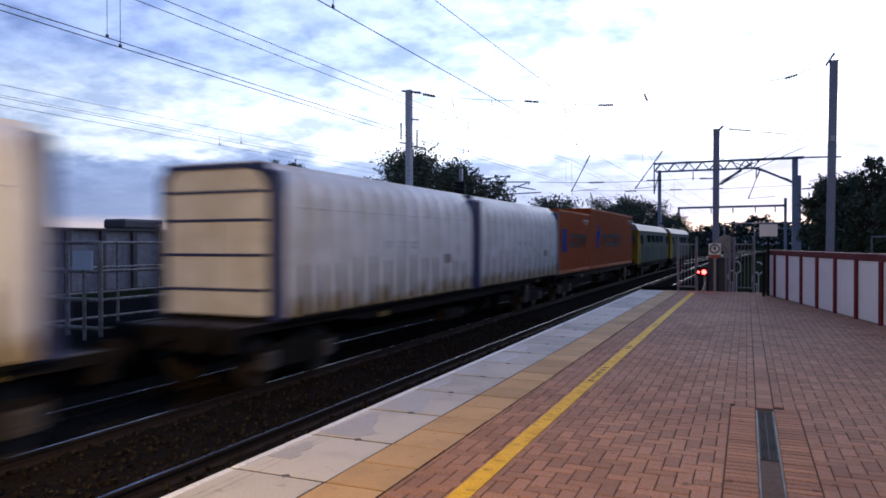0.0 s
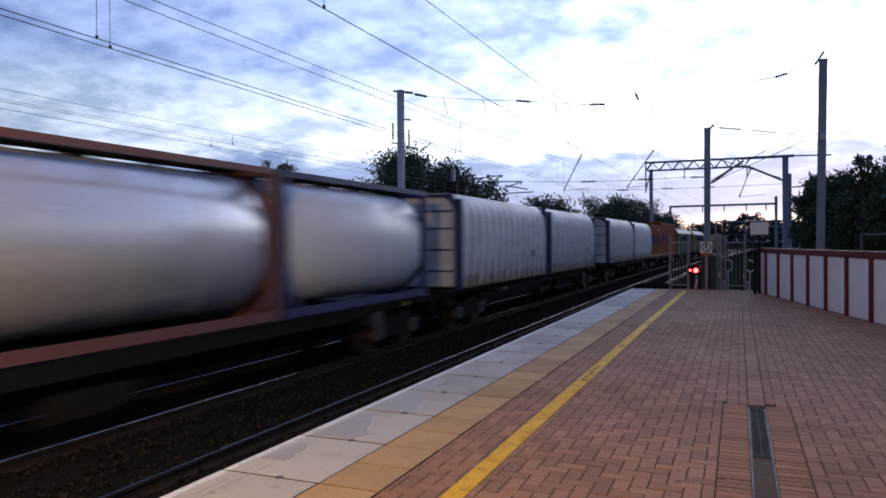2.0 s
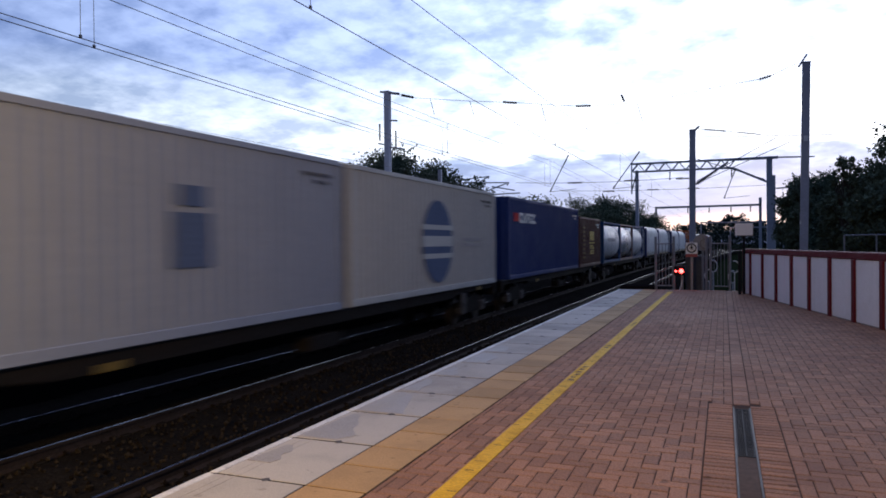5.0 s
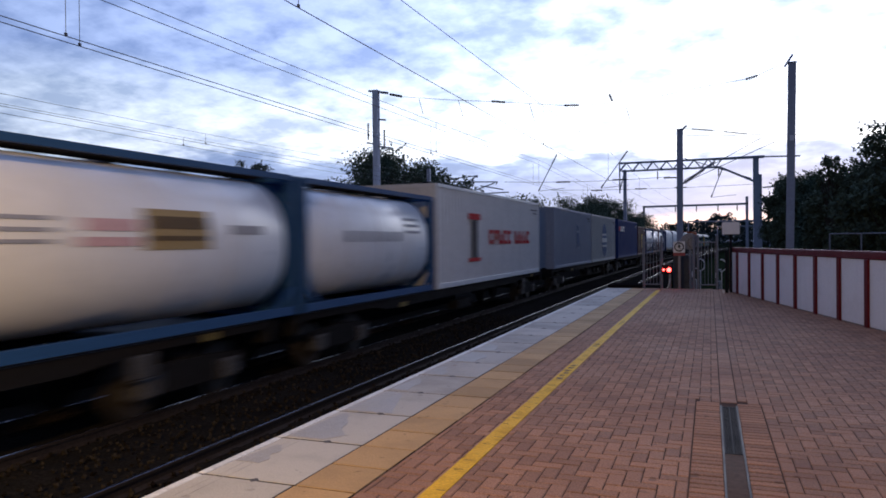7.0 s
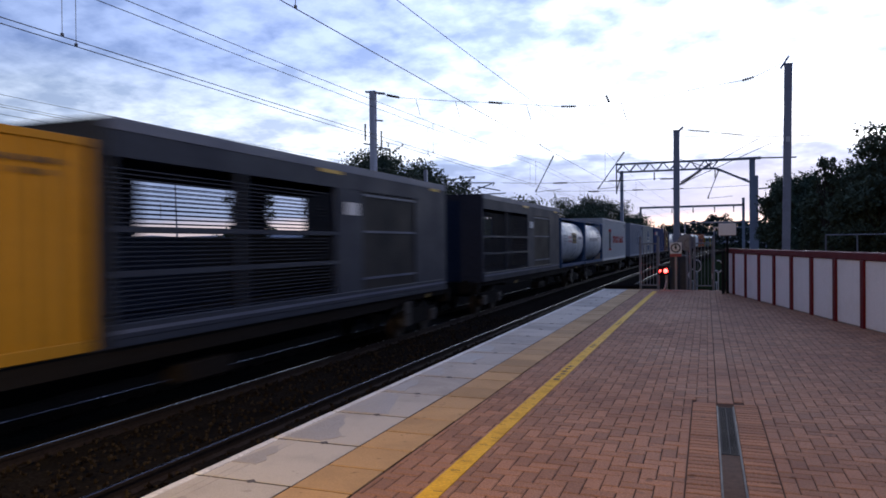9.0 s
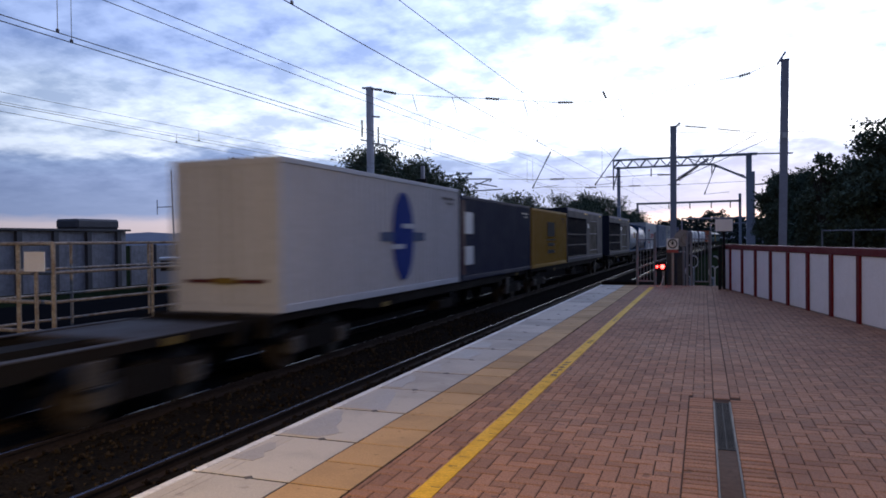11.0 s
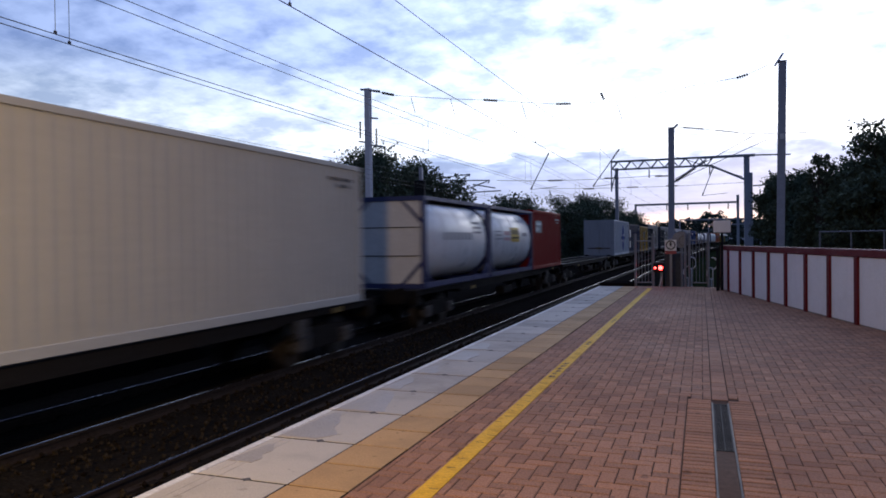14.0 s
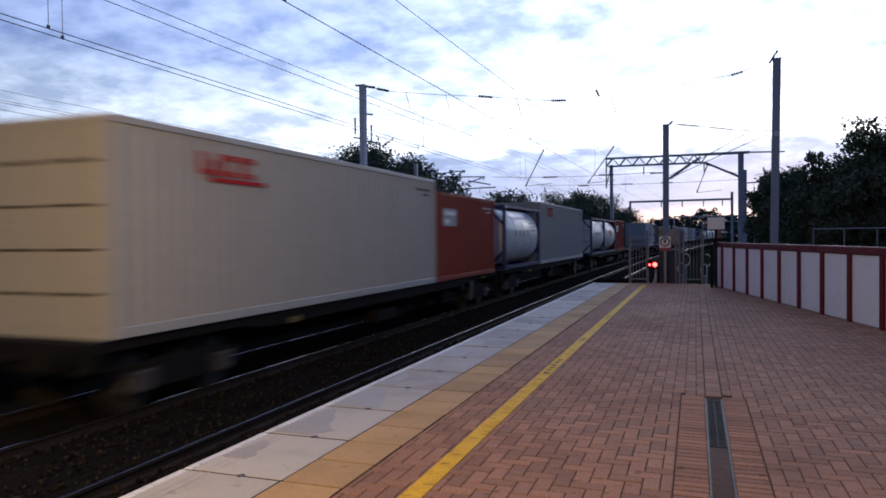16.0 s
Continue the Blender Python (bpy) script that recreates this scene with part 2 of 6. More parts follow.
    "tank": mat("white_tank", (0.70, 0.69, 0.68), 0.34, vary=0.05, grain=5, patch=0.7, tint=(0.60, 0.575, 0.55), streak=0.16, bump=0.03),
    "tank_steel": mat("steel_tank", (0.55, 0.56, 0.60), 0.3, metal=0.5, vary=0.06, grain=5, patch=0.7, bump=0.03),
    "loco_green": mat("loco_green", (0.013, 0.05, 0.047), 0.85, vary=0.12, grain=9, spec=0.12),
    "loco_yellow": mat("loco_yellow", (0.28, 0.18, 0.012), 0.8, vary=0.1, spec=0.15),
    "loco_roof": mat("loco_roof_grey", (0.22, 0.24, 0.24), 0.5, vary=0.1),
    "glass_dark": mat("dark_window_glass", (0.012, 0.014, 0.018), 0.08, vary=0.0, bump=0.0),
    "mark_dark": mat("faded_dark_marking", (0.075, 0.07, 0.07), 0.85, spec=0.08),
    "mark_faint": mat("faint_grey_marking", (0.30, 0.29, 0.30), 0.6),
    "mark_pink": mat("faded_red_marking", (0.55, 0.33, 0.32), 0.6),
    "mark_slate": mat("slate_blue_marking", (0.085, 0.115, 0.19), 0.85, spec=0.08),
    "cladding_black": mat("black_panel", (0.008, 0.009, 0.013), 0.7, spec=0.2),
    "frame_pale": mat("pale_steel_edge", (0.075, 0.095, 0.16), 0.55),
    "mark_red": mat("red_marking", (0.50, 0.025, 0.03), 0.8, spec=0.1),
    "mark_blue": mat("blue_marking", (0.012, 0.035, 0.20), 0.85, spec=0.08),
    "mark_yellow": mat("yellow_marking", (0.62, 0.40, 0.03), 0.5),
    "mark_white": mat("white_marking", (0.66, 0.66, 0.66), 0.5),
    "damp": mat("damp_concrete", (0.345, 0.315, 0.275), 0.45, vary=0.25, grain=60, patch=3.5, tint=(0.38, 0.35, 0.30), spec=0.35, placed=True),
    "lineside_grey": mat("lineside_grey_paint", (0.085, 0.08, 0.08), 0.8, vary=0.25, grain=10, patch=1.5, spec=0.2),
    "drain_edge": mat("dull_drain_edge", (0.065, 0.06, 0.06), 0.6, vary=0.3, grain=30, patch=3, spec=0.3),
    "code_yellow": mat("worn_yellow_code", (0.17, 0.085, 0.01), 0.7, vary=0.3),
    "seal": mat("drain_iron", (0.012, 0.014, 0.020), 0.75, spec=0.25),
    "dirt": mat("dark_road_dirt", (0.105, 0.07, 0.033), 0.9, vary=0.4, streak=0.3),
    "bed": mat("dark_joint", (0.012, 0.010, 0.010), 1.0, spec=0.0),
    "channel": mat("drain_concrete", (0.085, 0.052, 0.036), 0.85, spec=0.15),
}


# ---- mesh helpers ----
def part(name, bm, material, parent=None, label="", smooth=False):
    me = bpy.data.meshes.new(name)
    bm.to_mesh(me)
    bm.free()
    for m in (material if isinstance(material, (list, tuple)) else [material]):
        me.materials.append(m)
    if smooth:
        for f in me.polygons:
            f.use_smooth = True
    ob = new(name, me)
    if parent:
        ob.parent = parent
    if label:
        tagged(ob, label)
    return ob


def box(bm, x0, x1, y0, y1, z0, z1, bevel=0.0):
    r = bmesh.ops.create_cube(bm, size=1.0)
    vs = r["verts"]
    for v in vs:
        v.co = Vector(((x0 + x1) / 2 + v.co.x * (x1 - x0), (y0 + y1) / 2 + v.co.y * (y1 - y0), (z0 + z1) / 2 + v.co.z * (z1 - z0)))
    if bevel:
        es = list({e for v in vs for e in v.link_edges})
        bmesh.ops.bevel(bm, geom=es, offset=bevel, segments=1, affect="EDGES")
    return vs


def boxed(name, dims, material, parent=None, label="", bevel=0.0):
    bm = bmesh.new()
    box(bm, *dims, bevel=bevel)
    return part(name, bm, material, parent, label)


def rod(bm, a, b, r, seg=8, r2=None):
    a, b = Vector(a), Vector(b)
    d = b - a
    m = Matrix.Translation((a + b) / 2) @ d.to_track_quat("Z", "Y").to_matrix().to_4x4()
    bmesh.ops.create_cone(bm, cap_ends=True, segments=seg, radius1=r, radius2=r if r2 is None else r2, depth=d.length, matrix=m)


def beam(bm, a, b, w, h=None):
    """A square bar from a to b."""
    a, b = Vector(a), Vector(b)
    d = b - a
    m = Matrix.Translation((a + b) / 2) @ d.to_track_quat("Z", "Y").to_matrix().to_4x4() @ Matrix.Diagonal((w, h or w, d.length, 1))
    bmesh.ops.create_cube(bm, size=1.0, matrix=m)


def sweep(bm, prof, ys, x0, z0, closed=True):
    """A profile of (x, z) swept along the curved line."""
    rings = []
    for y in ys:
        rings.append([bm.verts.new((x0 + bend(y) + px, y, z0 + pz)) for px, pz in prof])
    n = len(prof)
    for a, b in zip(rings, rings[1:]):
        for i in range(n if closed else n - 1):
            j = (i + 1) % n
            bm.faces.new((a[i], b[i], b[j], a[j]))
    if closed:
        bm.faces.new(rings[0])
        bm.faces.new(rings[-1][::-1])


def tube(bm, pts, r, seg=5):
    """One joined tube through the points."""
    pts = [Vector(p) for p in pts]
    rings = []
    for i, p in enumerate(pts):
        d = (pts[min(i + 1, len(pts) - 1)] - pts[max(i - 1, 0)]).normalized()
        q = d.to_track_quat("Z", "Y").to_matrix()
        rings.append([bm.verts.new(p + q @ Vector((r * math.cos(2 * math.pi * k / seg), r * math.sin(2 * math.pi * k / seg), 0))) for k in range(seg)])
    for a, b in zip(rings, rings[1:]):
        for k in range(seg):
            j = (k + 1) % seg
            bm.faces.new((a[k], a[j], b[j], b[k]))
    bm.faces.new(rings[0][::-1])
    bm.faces.new(rings[-1])


def steps(a, b, d):
    n = max(1, round((b - a) / d))
    return [a + (b - a) * i / n for i in range(n + 1)]


def thing(name, label, category, group="", at=None, kind=""):
    e = tagged(new(name), label, category, group, kind)
    if at is not None:
        e.matrix_basis = at
    return e


# ---- the large structure ----
EDGE_X, SLAB_X, TILE_X, LINE_X = -3.226, -2.462, -2.032, -1.645
PLATFORM_END = 23.5
WALL_A, WALL_B = Vector((0.60, 22.2, 0)), Vector((4.55, 5.0, 0))


def wall_x(y):
    k = (y - WALL_A.y) / (WALL_B.y - WALL_A.y)
    return WALL_A.x + k * (WALL_B.x - WALL_A.x)


def build_ground():
    bm = bmesh.new()
    ys = [-2500, -300, -60, 0, 60, 150, 400, 1000, 2500]
    xs = [-2500, -600, -120, -50, -22, -2, 8, 40, 120, 600, 2500]
    grid = [[bm.verts.new((x, y, -1.55)) for x in xs] for y in ys]
    for a, b in zip(grid, grid[1:]):
        for i in range(len(xs) - 1):
            bm.faces.new((a[i], a[i + 1], b[i + 1], b[i]))
    tagged(part("ground", bm, M["grass"]), "dark rough grass verge stretching to the horizon", "ground", kind="structure")
    # ballast shoulder under the tracks, one uneven sheet
    bm = bmesh.new()
    prof = []
    x = -19.0
    while x <= -2.6:
        prof.append(x)
        x += 0.22
    ys = steps(-20, 40, 0.3) + steps(42, 260, 3)
    rings = []
    for y in ys:
        ring = []
        for x in prof:
            h = RAIL_Z - 0.155 + 0.04 * noise.noise(Vector((x * 2.3, y * 2.3, 0))) + 0.03 * noise.noise(Vector((x * 7, y * 7, 3)))
            if min(abs(x - NEAR_X), abs(x - TRAIN_X)) > 1.45:
                h -= 0.06
            ring.append(bm.verts.new((x + bend(y), y, h)))
        rings.append(ring)
    for a, b in zip(rings, rings[1:]):
        for i in range(len(prof) - 1):
            bm.faces.new((a[i], a[i + 1], b[i + 1], b[i]))
    tagged(part("trackbed", bm, M["ballast"]), "near-black stone ballast under the railway tracks", "trackbed", kind="structure")
    # loose stones that show along the near track
    rnd = random.Random(5)
    vs, fs = [], []
    for i in range(7000):
        y = -5 + 29 * rnd.random() ** 1.3
        x = -3.5 - 4.2 * rnd.random()
        r = rnd.uniform(0.018, 0.045)
        z = RAIL_Z - 0.145 + rnd.uniform(-0.01, 0.03)
        q = Euler((rnd.random() * 6, rnd.random() * 6, rnd.random() * 6)).to_matrix()
        k = len(vs)
        for c in ((1, 0, 0), (-1, 0, 0), (0, 1, 0), (0, -1, 0), (0, 0, 0.8), (0, 0, -0.8)):
            p = q @ (Vector(c) * r * rnd.uniform(0.7, 1.2))
            vs.append((x + p.x, y + p.y, z + p.z))
        for a, b, c in ((0, 2, 4), (2, 1, 4), (1, 3, 4), (3, 0, 4), (2, 0, 5), (1, 2, 5), (3, 1, 5), (0, 3, 5)):
            fs.append((k + a, k + b, k + c))
    me = bpy.data.meshes.new("ballast_stones")
    me.from_pydata(vs, [], fs)
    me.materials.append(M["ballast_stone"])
    tagged(new("ballast_stones", me), "loose grey-brown ballast stones between the rails", "ballast", kind="stuff")


RAIL_PROFILE = [(-0.07, -0.16), (0.07, -0.16), (0.07, -0.145), (0.012, -0.12), (0.012, -0.045), (0.036, -0.035), (0.036, -0.006), (0.028, 0.0),
                (-0.028, 0.0), (-0.036, -0.006), (-0.036, -0.035), (-0.012, -0.045), (-0.012, -0.12), (-0.07, -0.145)]


def build_track(x, y0, y1, name, sleepers=True):
    t = thing(name, "railway track of worn steel rails on concrete sleepers", "railway track", "tracks", kind="structure")
    for side in (-0.7525, 0.7525):
        bm = bmesh.new()
        sweep(bm, RAIL_PROFILE, steps(y0, 40, 4) + steps(44, y1, 8), x + side, RAIL_Z)
        r = part("rail", bm, M["rail_side"], t)
        bm = bmesh.new()
        sweep(bm, [(-0.02, 0.0008), (0.02, 0.0008), (0.017, 0.003), (-0.017, 0.003)], steps(y0, 40, 4) + steps(44, y1, 8), x + side, RAIL_Z)
        part("rail_head", bm, M["rail_top"], r, "polished running surface")
    if sleepers:
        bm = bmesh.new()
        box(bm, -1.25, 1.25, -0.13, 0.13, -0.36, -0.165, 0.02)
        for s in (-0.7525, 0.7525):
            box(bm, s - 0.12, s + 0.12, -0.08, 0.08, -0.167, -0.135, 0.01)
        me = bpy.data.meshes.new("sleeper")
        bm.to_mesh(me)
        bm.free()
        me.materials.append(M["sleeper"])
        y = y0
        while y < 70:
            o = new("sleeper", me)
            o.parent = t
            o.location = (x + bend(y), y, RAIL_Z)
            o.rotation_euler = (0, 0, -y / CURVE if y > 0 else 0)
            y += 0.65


def build_platform():
    p = thing("platform", "station platform with brick paving, pale coping and buff tactile strip", "platform", kind="structure")
    bm = bmesh.new()
    # solid body, its face set back under the coping
    sweep(bm, [(EDGE_X + 0.12, -1.5), (9.0, -1.5), (9.0, -0.075), (EDGE_X + 0.12, -0.075)], steps(-14, PLATFORM_END, 2), 0, 0)
    part("platform_body", bm, [M["platform_face"]], p)
    bm = bmesh.new()
    sweep(bm, [(TILE_X - 0.005, -0.074), (9.0, -0.074), (9.0, -0.0065), (TILE_X - 0.005, -0.0065)], steps(-14, PLATFORM_END, 2), 0, 0)
    part("joint_bed", bm, M["joint"], p, "dark sand showing in the paving joints")
    bm = bmesh.new()
    sweep(bm, [(EDGE_X + 0.02, -0.074), (TILE_X - 0.006, -0.074), (TILE_X - 0.006, -0.004), (EDGE_X + 0.02, -0.004)], steps(-14, PLATFORM_END, 2), 0, 0)
    part("slab_bed", bm, M["bed"], p, "dark joints between the slabs")
    # coping slabs with a painted nose
    pitch, first = 0.931, 3.83 - 0.931 * 18
    n = int((PLATFORM_END - first) / pitch)
    bm = bmesh.new()
    box(bm, EDGE_X + 0.075, SLAB_X - 0.008, 0.014, pitch - 0.014, -0.075, 0.0, 0.0015)
    # two shallow ribs along the outer edge
    for x in (0.16, 0.23):
        box(bm, EDGE_X + x, EDGE_X + x + 0.012, 0.014, pitch - 0.014, -0.01, 0.0025)
    slab = bpy.data.meshes.new("coping_slab")
    bm.to_mesh(slab)
    bm.free()
    slab.materials.append(M["coping"])
    bm = bmesh.new()
    box(bm, EDGE_X, EDGE_X + 0.073, 0.004, pitch - 0.004, -0.085, 0.002, 0.012)
    nose = bpy.data.meshes.new("edge_nosing")
    bm.to_mesh(nose)
    bm.free()
    nose.materials.append(M["nosing"])
    bm = bmesh.new()
    box(bm, SLAB_X + 0.006, TILE_X - 0.005, 0.009, pitch / 2 - 0.009, -0.075, 0.0, 0.0015)
    tile = bpy.data.meshes.new("tactile_tile")
    bm.to_mesh(tile)
    bm.free()
    tile.materials.append(M["tactile"])
    rnd = random.Random(2)
    for i in range(n):
        y = first + i * pitch
        for name, me, dy in (("coping_slab", slab, 0), ("edge_nosing", nose, 0), ("tactile_tile", tile, 0), ("tactile_tile", tile, pitch / 2)):
            o = new(name, me)
            o.parent = p
            o.location = (bend(y), y + dy, rnd.uniform(-0.002, 0.002) if name != "edge_nosing" else 0)
    # lifting sockets on the joints of the coping
    bm = bmesh.new()
    rod(bm, (0, 0, -0.01), (0, 0, 0.0035), 0.036, 4)
    socket = bpy.data.meshes.new("lifting_socket")
    bm.to_mesh(socket)
    bm.free()
    socket.materials.append(M["lineside_grey"])
    for i in range(14, n):
        y = first + i * pitch
        o = new("lifting_socket", socket)
        o.parent = p
        o.location = (bend(y) + SLAB_X - 0.30, y, 0)
    # damp patches drying along the outer half of the slabs
    for y, length, reach in ((4.12, 0.42, 0.20), (4.78, 0.80, 0.36), (5.71, 0.84, 0.38), (6.66, 0.62, 0.24), (7.58, 0.50, 0.20), (8.50, 0.72, 0.40), (9.44, 0.60, 0.30)):
        bm = bmesh.new()
        rim = []
        # straight along the ribs, ragged inwards, thinning away from the joint
        for k in range(15):
            f = k / 14
            q = reach * (1 - f) ** 0.45 * (1.0 + 0.5 * noise.noise(Vector((f * 3.1, y, 0))))
            rim.append((EDGE_X + 0.10 + 0.05 * f + max(0.04, q) + bend(y), y + 0.02 + length * f))
        rim += [(EDGE_X + 0.14 + bend(y), y + 0.02 + length), (EDGE_X + 0.085 + bend(y), y + 0.02)]
        m = len(rim)
        lo = [bm.verts.new((x, yy, -0.004)) for x, yy in rim]
        hi = [bm.verts.new((x, yy, 0.0031)) for x, yy in rim]
        bm.faces.new(hi)
        for k in range(m):
            bm.faces.new((lo[k], lo[(k + 1) % m], hi[(k + 1) % m], hi[k]))
        bmesh.ops.recalc_face_normals(bm, faces=bm.faces)
        part("damp_patch", bm, M["damp"], p, "rain-darkened patch of concrete")
    # yellow line, painted over the pavers
    bm = bmesh.new()
    sweep(bm, [(LINE_X, 0.0), (LINE_X + 0.130, 0.0), (LINE_X + 0.130, 0.0045), (LINE_X, 0.0045)], steps(-14, PLATFORM_END - 1.0, 1), 0, 0)
    part("yellow_line", bm, M["yellow_line"], p, "worn yellow safety line")
    # stencilled writing on the line, worn past reading
    rnd = random.Random(8)
    for y in (7.75, 7.92, 8.09, 8.26, 8.43, 8.60, 10.3, 10.5, 13.2, 13.45, 13.7):
        x = LINE_X + bend(y) + rnd.uniform(0.028, 0.045)
        bm = bmesh.new()
        box(bm, x, x + rnd.uniform(0.05, 0.07), y, y + 0.028, 0.003, 0.0056)
        box(bm, x + rnd.uniform(0.0, 0.03), x + rnd.uniform(0.04, 0.07), y + 0.052, y + 0.078, 0.003, 0.0056)
        box(bm, x + 0.01, x + 0.026, y + 0.0281, y + 0.0519, 0.003, 0.0056)
        part("stencil_mark", bm, M["mark_dark"], p)
    # joints of the pavers worn through the paint
    y = 3.2
    while y < 12:
        a = LINE_X + bend(y) + rnd.choice((0.0, 0.03, 0.06))
        boxed("paint_crack", (a, a + rnd.uniform(0.05, 0.07), y, y + 0.006, 0.002, 0.0052), M["dirt"], p)
        y += 0.209 * rnd.choice((1, 1, 2))
    # drain channel with its grating
    bm = bmesh.new()
    box(bm, 0.088, 0.212, -6, 6.98, -0.03, -0.0055)
    part("drain_channel", bm, M["channel"], p, "concrete drain channel")
    for a, b in ((0.075, 0.088), (0.212, 0.225)):
        boxed("drain_edge", (a, b, -6, 6.98, -0.03, 0.003), M["drain_edge"], p, "dull metal edge of the drain")
    bm = bmesh.new()
    y = 5.42
    while y < 6.95:
        box(bm, 0.09, 0.21, y, y + 0.014, -0.006, 0.001)
        y += 0.03
    for x in (0.09, 0.147, 0.202):
        box(bm, x, x + 0.008, 5.42, 6.95, -0.006, 0.002)
    part("drain_grating", bm, M["seal"], p, "blue-black iron grating")
    boxed("drain_cover", (0.09, 0.21, -5.9, 5.40, -0.0056, -0.001), M["channel"], p)
    # dark mat at the top of the end ramp
    boxed("ramp_edge", (-3.13, -2.04, PLATFORM_END - 0.02, PLATFORM_END + 1.0, -0.25, 0.10), M["bed"], p, "black rubber ramp edge", 0.02)
    bm = bmesh.new()
    vs = [bm.verts.new(c) for c in ((-3.1, PLATFORM_END, -0.02), (3, PLATFORM_END, -0.02), (3, 31, -0.95), (-3.1, 31, -0.95), (-3.1, PLATFORM_END, -1.5), (3, PLATFORM_END, -1.5), (3, 31, -1.5), (-3.1, 31, -1.5))]
    for f in ((0, 1, 2, 3), (0, 3, 7, 4), (1, 5, 6, 2), (3, 2, 6, 7), (4, 7, 6, 5), (0, 4, 5, 1)):
        bm.faces.new([vs[i] for i in f])
    part("end_ramp", bm, M["asphalt"], p, "dark sloping platform ramp")
    return p


def lay_pavers(p):
    u = 0.1045
    rnd = random.Random(11)
    gap = 0.0036
    rects = []

    def clip(x0, x1, y0, y1):
        lo = TILE_X + 0.004 + bend(y0)
        hi = wall_x((y0 + y1) / 2) + 0.05
        x0, x1 = max(x0, lo), min(x1, hi)
        y1 = min(y1, PLATFORM_END)
        if y0 < 7.10 and x1 > -0.135 and x0 < 0.43:
            if x0 < -0.135:
                x1 = min(x1, -0.135)
            elif x1 > 0.43:
                x0 = max(x0, 0.43)
            else:
                return
        elif y0 >= 7.10 and x1 > 0.080 and x0 < 0.230:
            if x0 < 0.080:
                x1 = min(x1, 0.080)
            elif x1 > 0.230:
                x0 = max(x0, 0.230)
            else:
                return
        if x1 - x0 > 0.02 and y1 - y0 > 0.02:
            rects.append((x0, x1, y0, y1))

    j0, j1 = int(-7.0 / u), int(PLATFORM_END / u) + 1
    for j in range(j0, j1):
        for i in range(-21, 48):
            r = (i - j) % 4
            x, y = i * u, j * u
            if x > wall_x(y) + 0.1:
                continue
            if r == 0:
                clip(x, x + 2 * u, y, y + u)
            elif r == 3:
                clip(x, x + u, y, y + 2 * u)
    y = -7.0
    while y < 7.09:
        rects.append((-0.133, 0.076, y, y + 0.078))
        rects.append((0.224, 0.428, y, y + 0.078))
        y += 0.086

    y = 7.13
    while y < 23.2:
        rects.append((0.082, 0.228, y, y + 0.208))
        y += 0.209

    def piece(x0, x1, y0, y1, z):
        g, c = gap, 0.006
        a = (x0 + g, y0 + g), (x1 - g, y0 + g), (x1 - g, y1 - g), (x0 + g, y1 - g)
        b = (x0 + g + c, y0 + g + c), (x1 - g - c, y0 + g + c), (x1 - g - c, y1 - g - c), (x0 + g + c, y1 - g - c)
        vs = [(*q, -0.03) for q in a] + [(*q, z - 0.004) for q in a] + [(*q, z) for q in b]
        fs = [(8, 9, 10, 11)] + [(i, (i + 1) % 4, 4 + (i + 1) % 4, 4 + i) for i in range(4)] + [(4 + i, 4 + (i + 1) % 4, 8 + (i + 1) % 4, 8 + i) for i in range(4)]
        return vs, fs

    near = [r for r in rects if -1.6 < r[0] < 0.9 and 4.1 < r[2] < 6.7][:300]
    chosen = set(near)
    shapes = {}
    for r in near:
        w, d = round(r[1] - r[0], 3), round(r[3] - r[2], 3)
        if (w, d) not in shapes:
            vs, fs = piece(-w / 2, w / 2, -d / 2, d / 2, 0.0)
            me = bpy.data.meshes.new("paver")
            me.from_pydata(vs, [], fs)
            me.materials.append(M["paver"])
            shapes[w, d] = me
        o = new("paver", shapes[w, d])
        o.parent = p
        o.location = ((r[0] + r[1]) / 2, (r[2] + r[3]) / 2, rnd.uniform(-0.0025, 0.0005))
        o.rotation_euler = (rnd.uniform(-0.006, 0.006), rnd.uniform(-0.006, 0.006), rnd.uniform(-0.01, 0.01))
    vs, fs = [], []
    for r in rects:
        if r in chosen:
            continue
        a, b = piece(*r, rnd.uniform(-0.0025, 0.0005))
        k = len(vs)
        vs += a
        fs += [tuple(k + i for i in f) for f in b]
    me = bpy.data.meshes.new("paving")
    me.from_pydata(vs, [], fs)
    me.materials.append(M["paver_rest"])
    o = tagged(new("paving", me), "herringbone of red-brown brick pavers", kind="stuff")
    o.parent = p


def build_wall():
    w = thing("wall_right", "white panelled platform wall with maroon posts and capping", "wall", kind="structure")
    d = (WALL_B - WALL_A)
    length = d.length
    m = Matrix.Translation(WALL_A) @ Matrix.Rotation(math.atan2(d.y, d.x), 4, "Z")
    w.matrix_basis = m
    boxed("capping", (-0.22, length, -0.03, 0.17, 1.16, 1.30), M["wall_red"], w, "maroon capping beam", 0.015)
    spots = [-0.13] + [0.55 + 1.142 * i for i in range(15)]
    for x, following in zip(spots, spots[1:] + [None]):
        boxed("post", (x - 0.07, x + 0.07, -0.035, 0.12, -0.02, 1.165), M["wall_red"], w, bevel=0.01)
        if following:
            boxed("panel", (x + 0.072, following - 0.072, 0.0, 0.10, 0.015, 1.158), M["wall_white"], w, bevel=0.006)
    bm = bmesh.new()
    box(bm, 0, length, 0.01, 0.09, -0.05, 0.02)
    part("plinth", bm, M["concrete"], w)


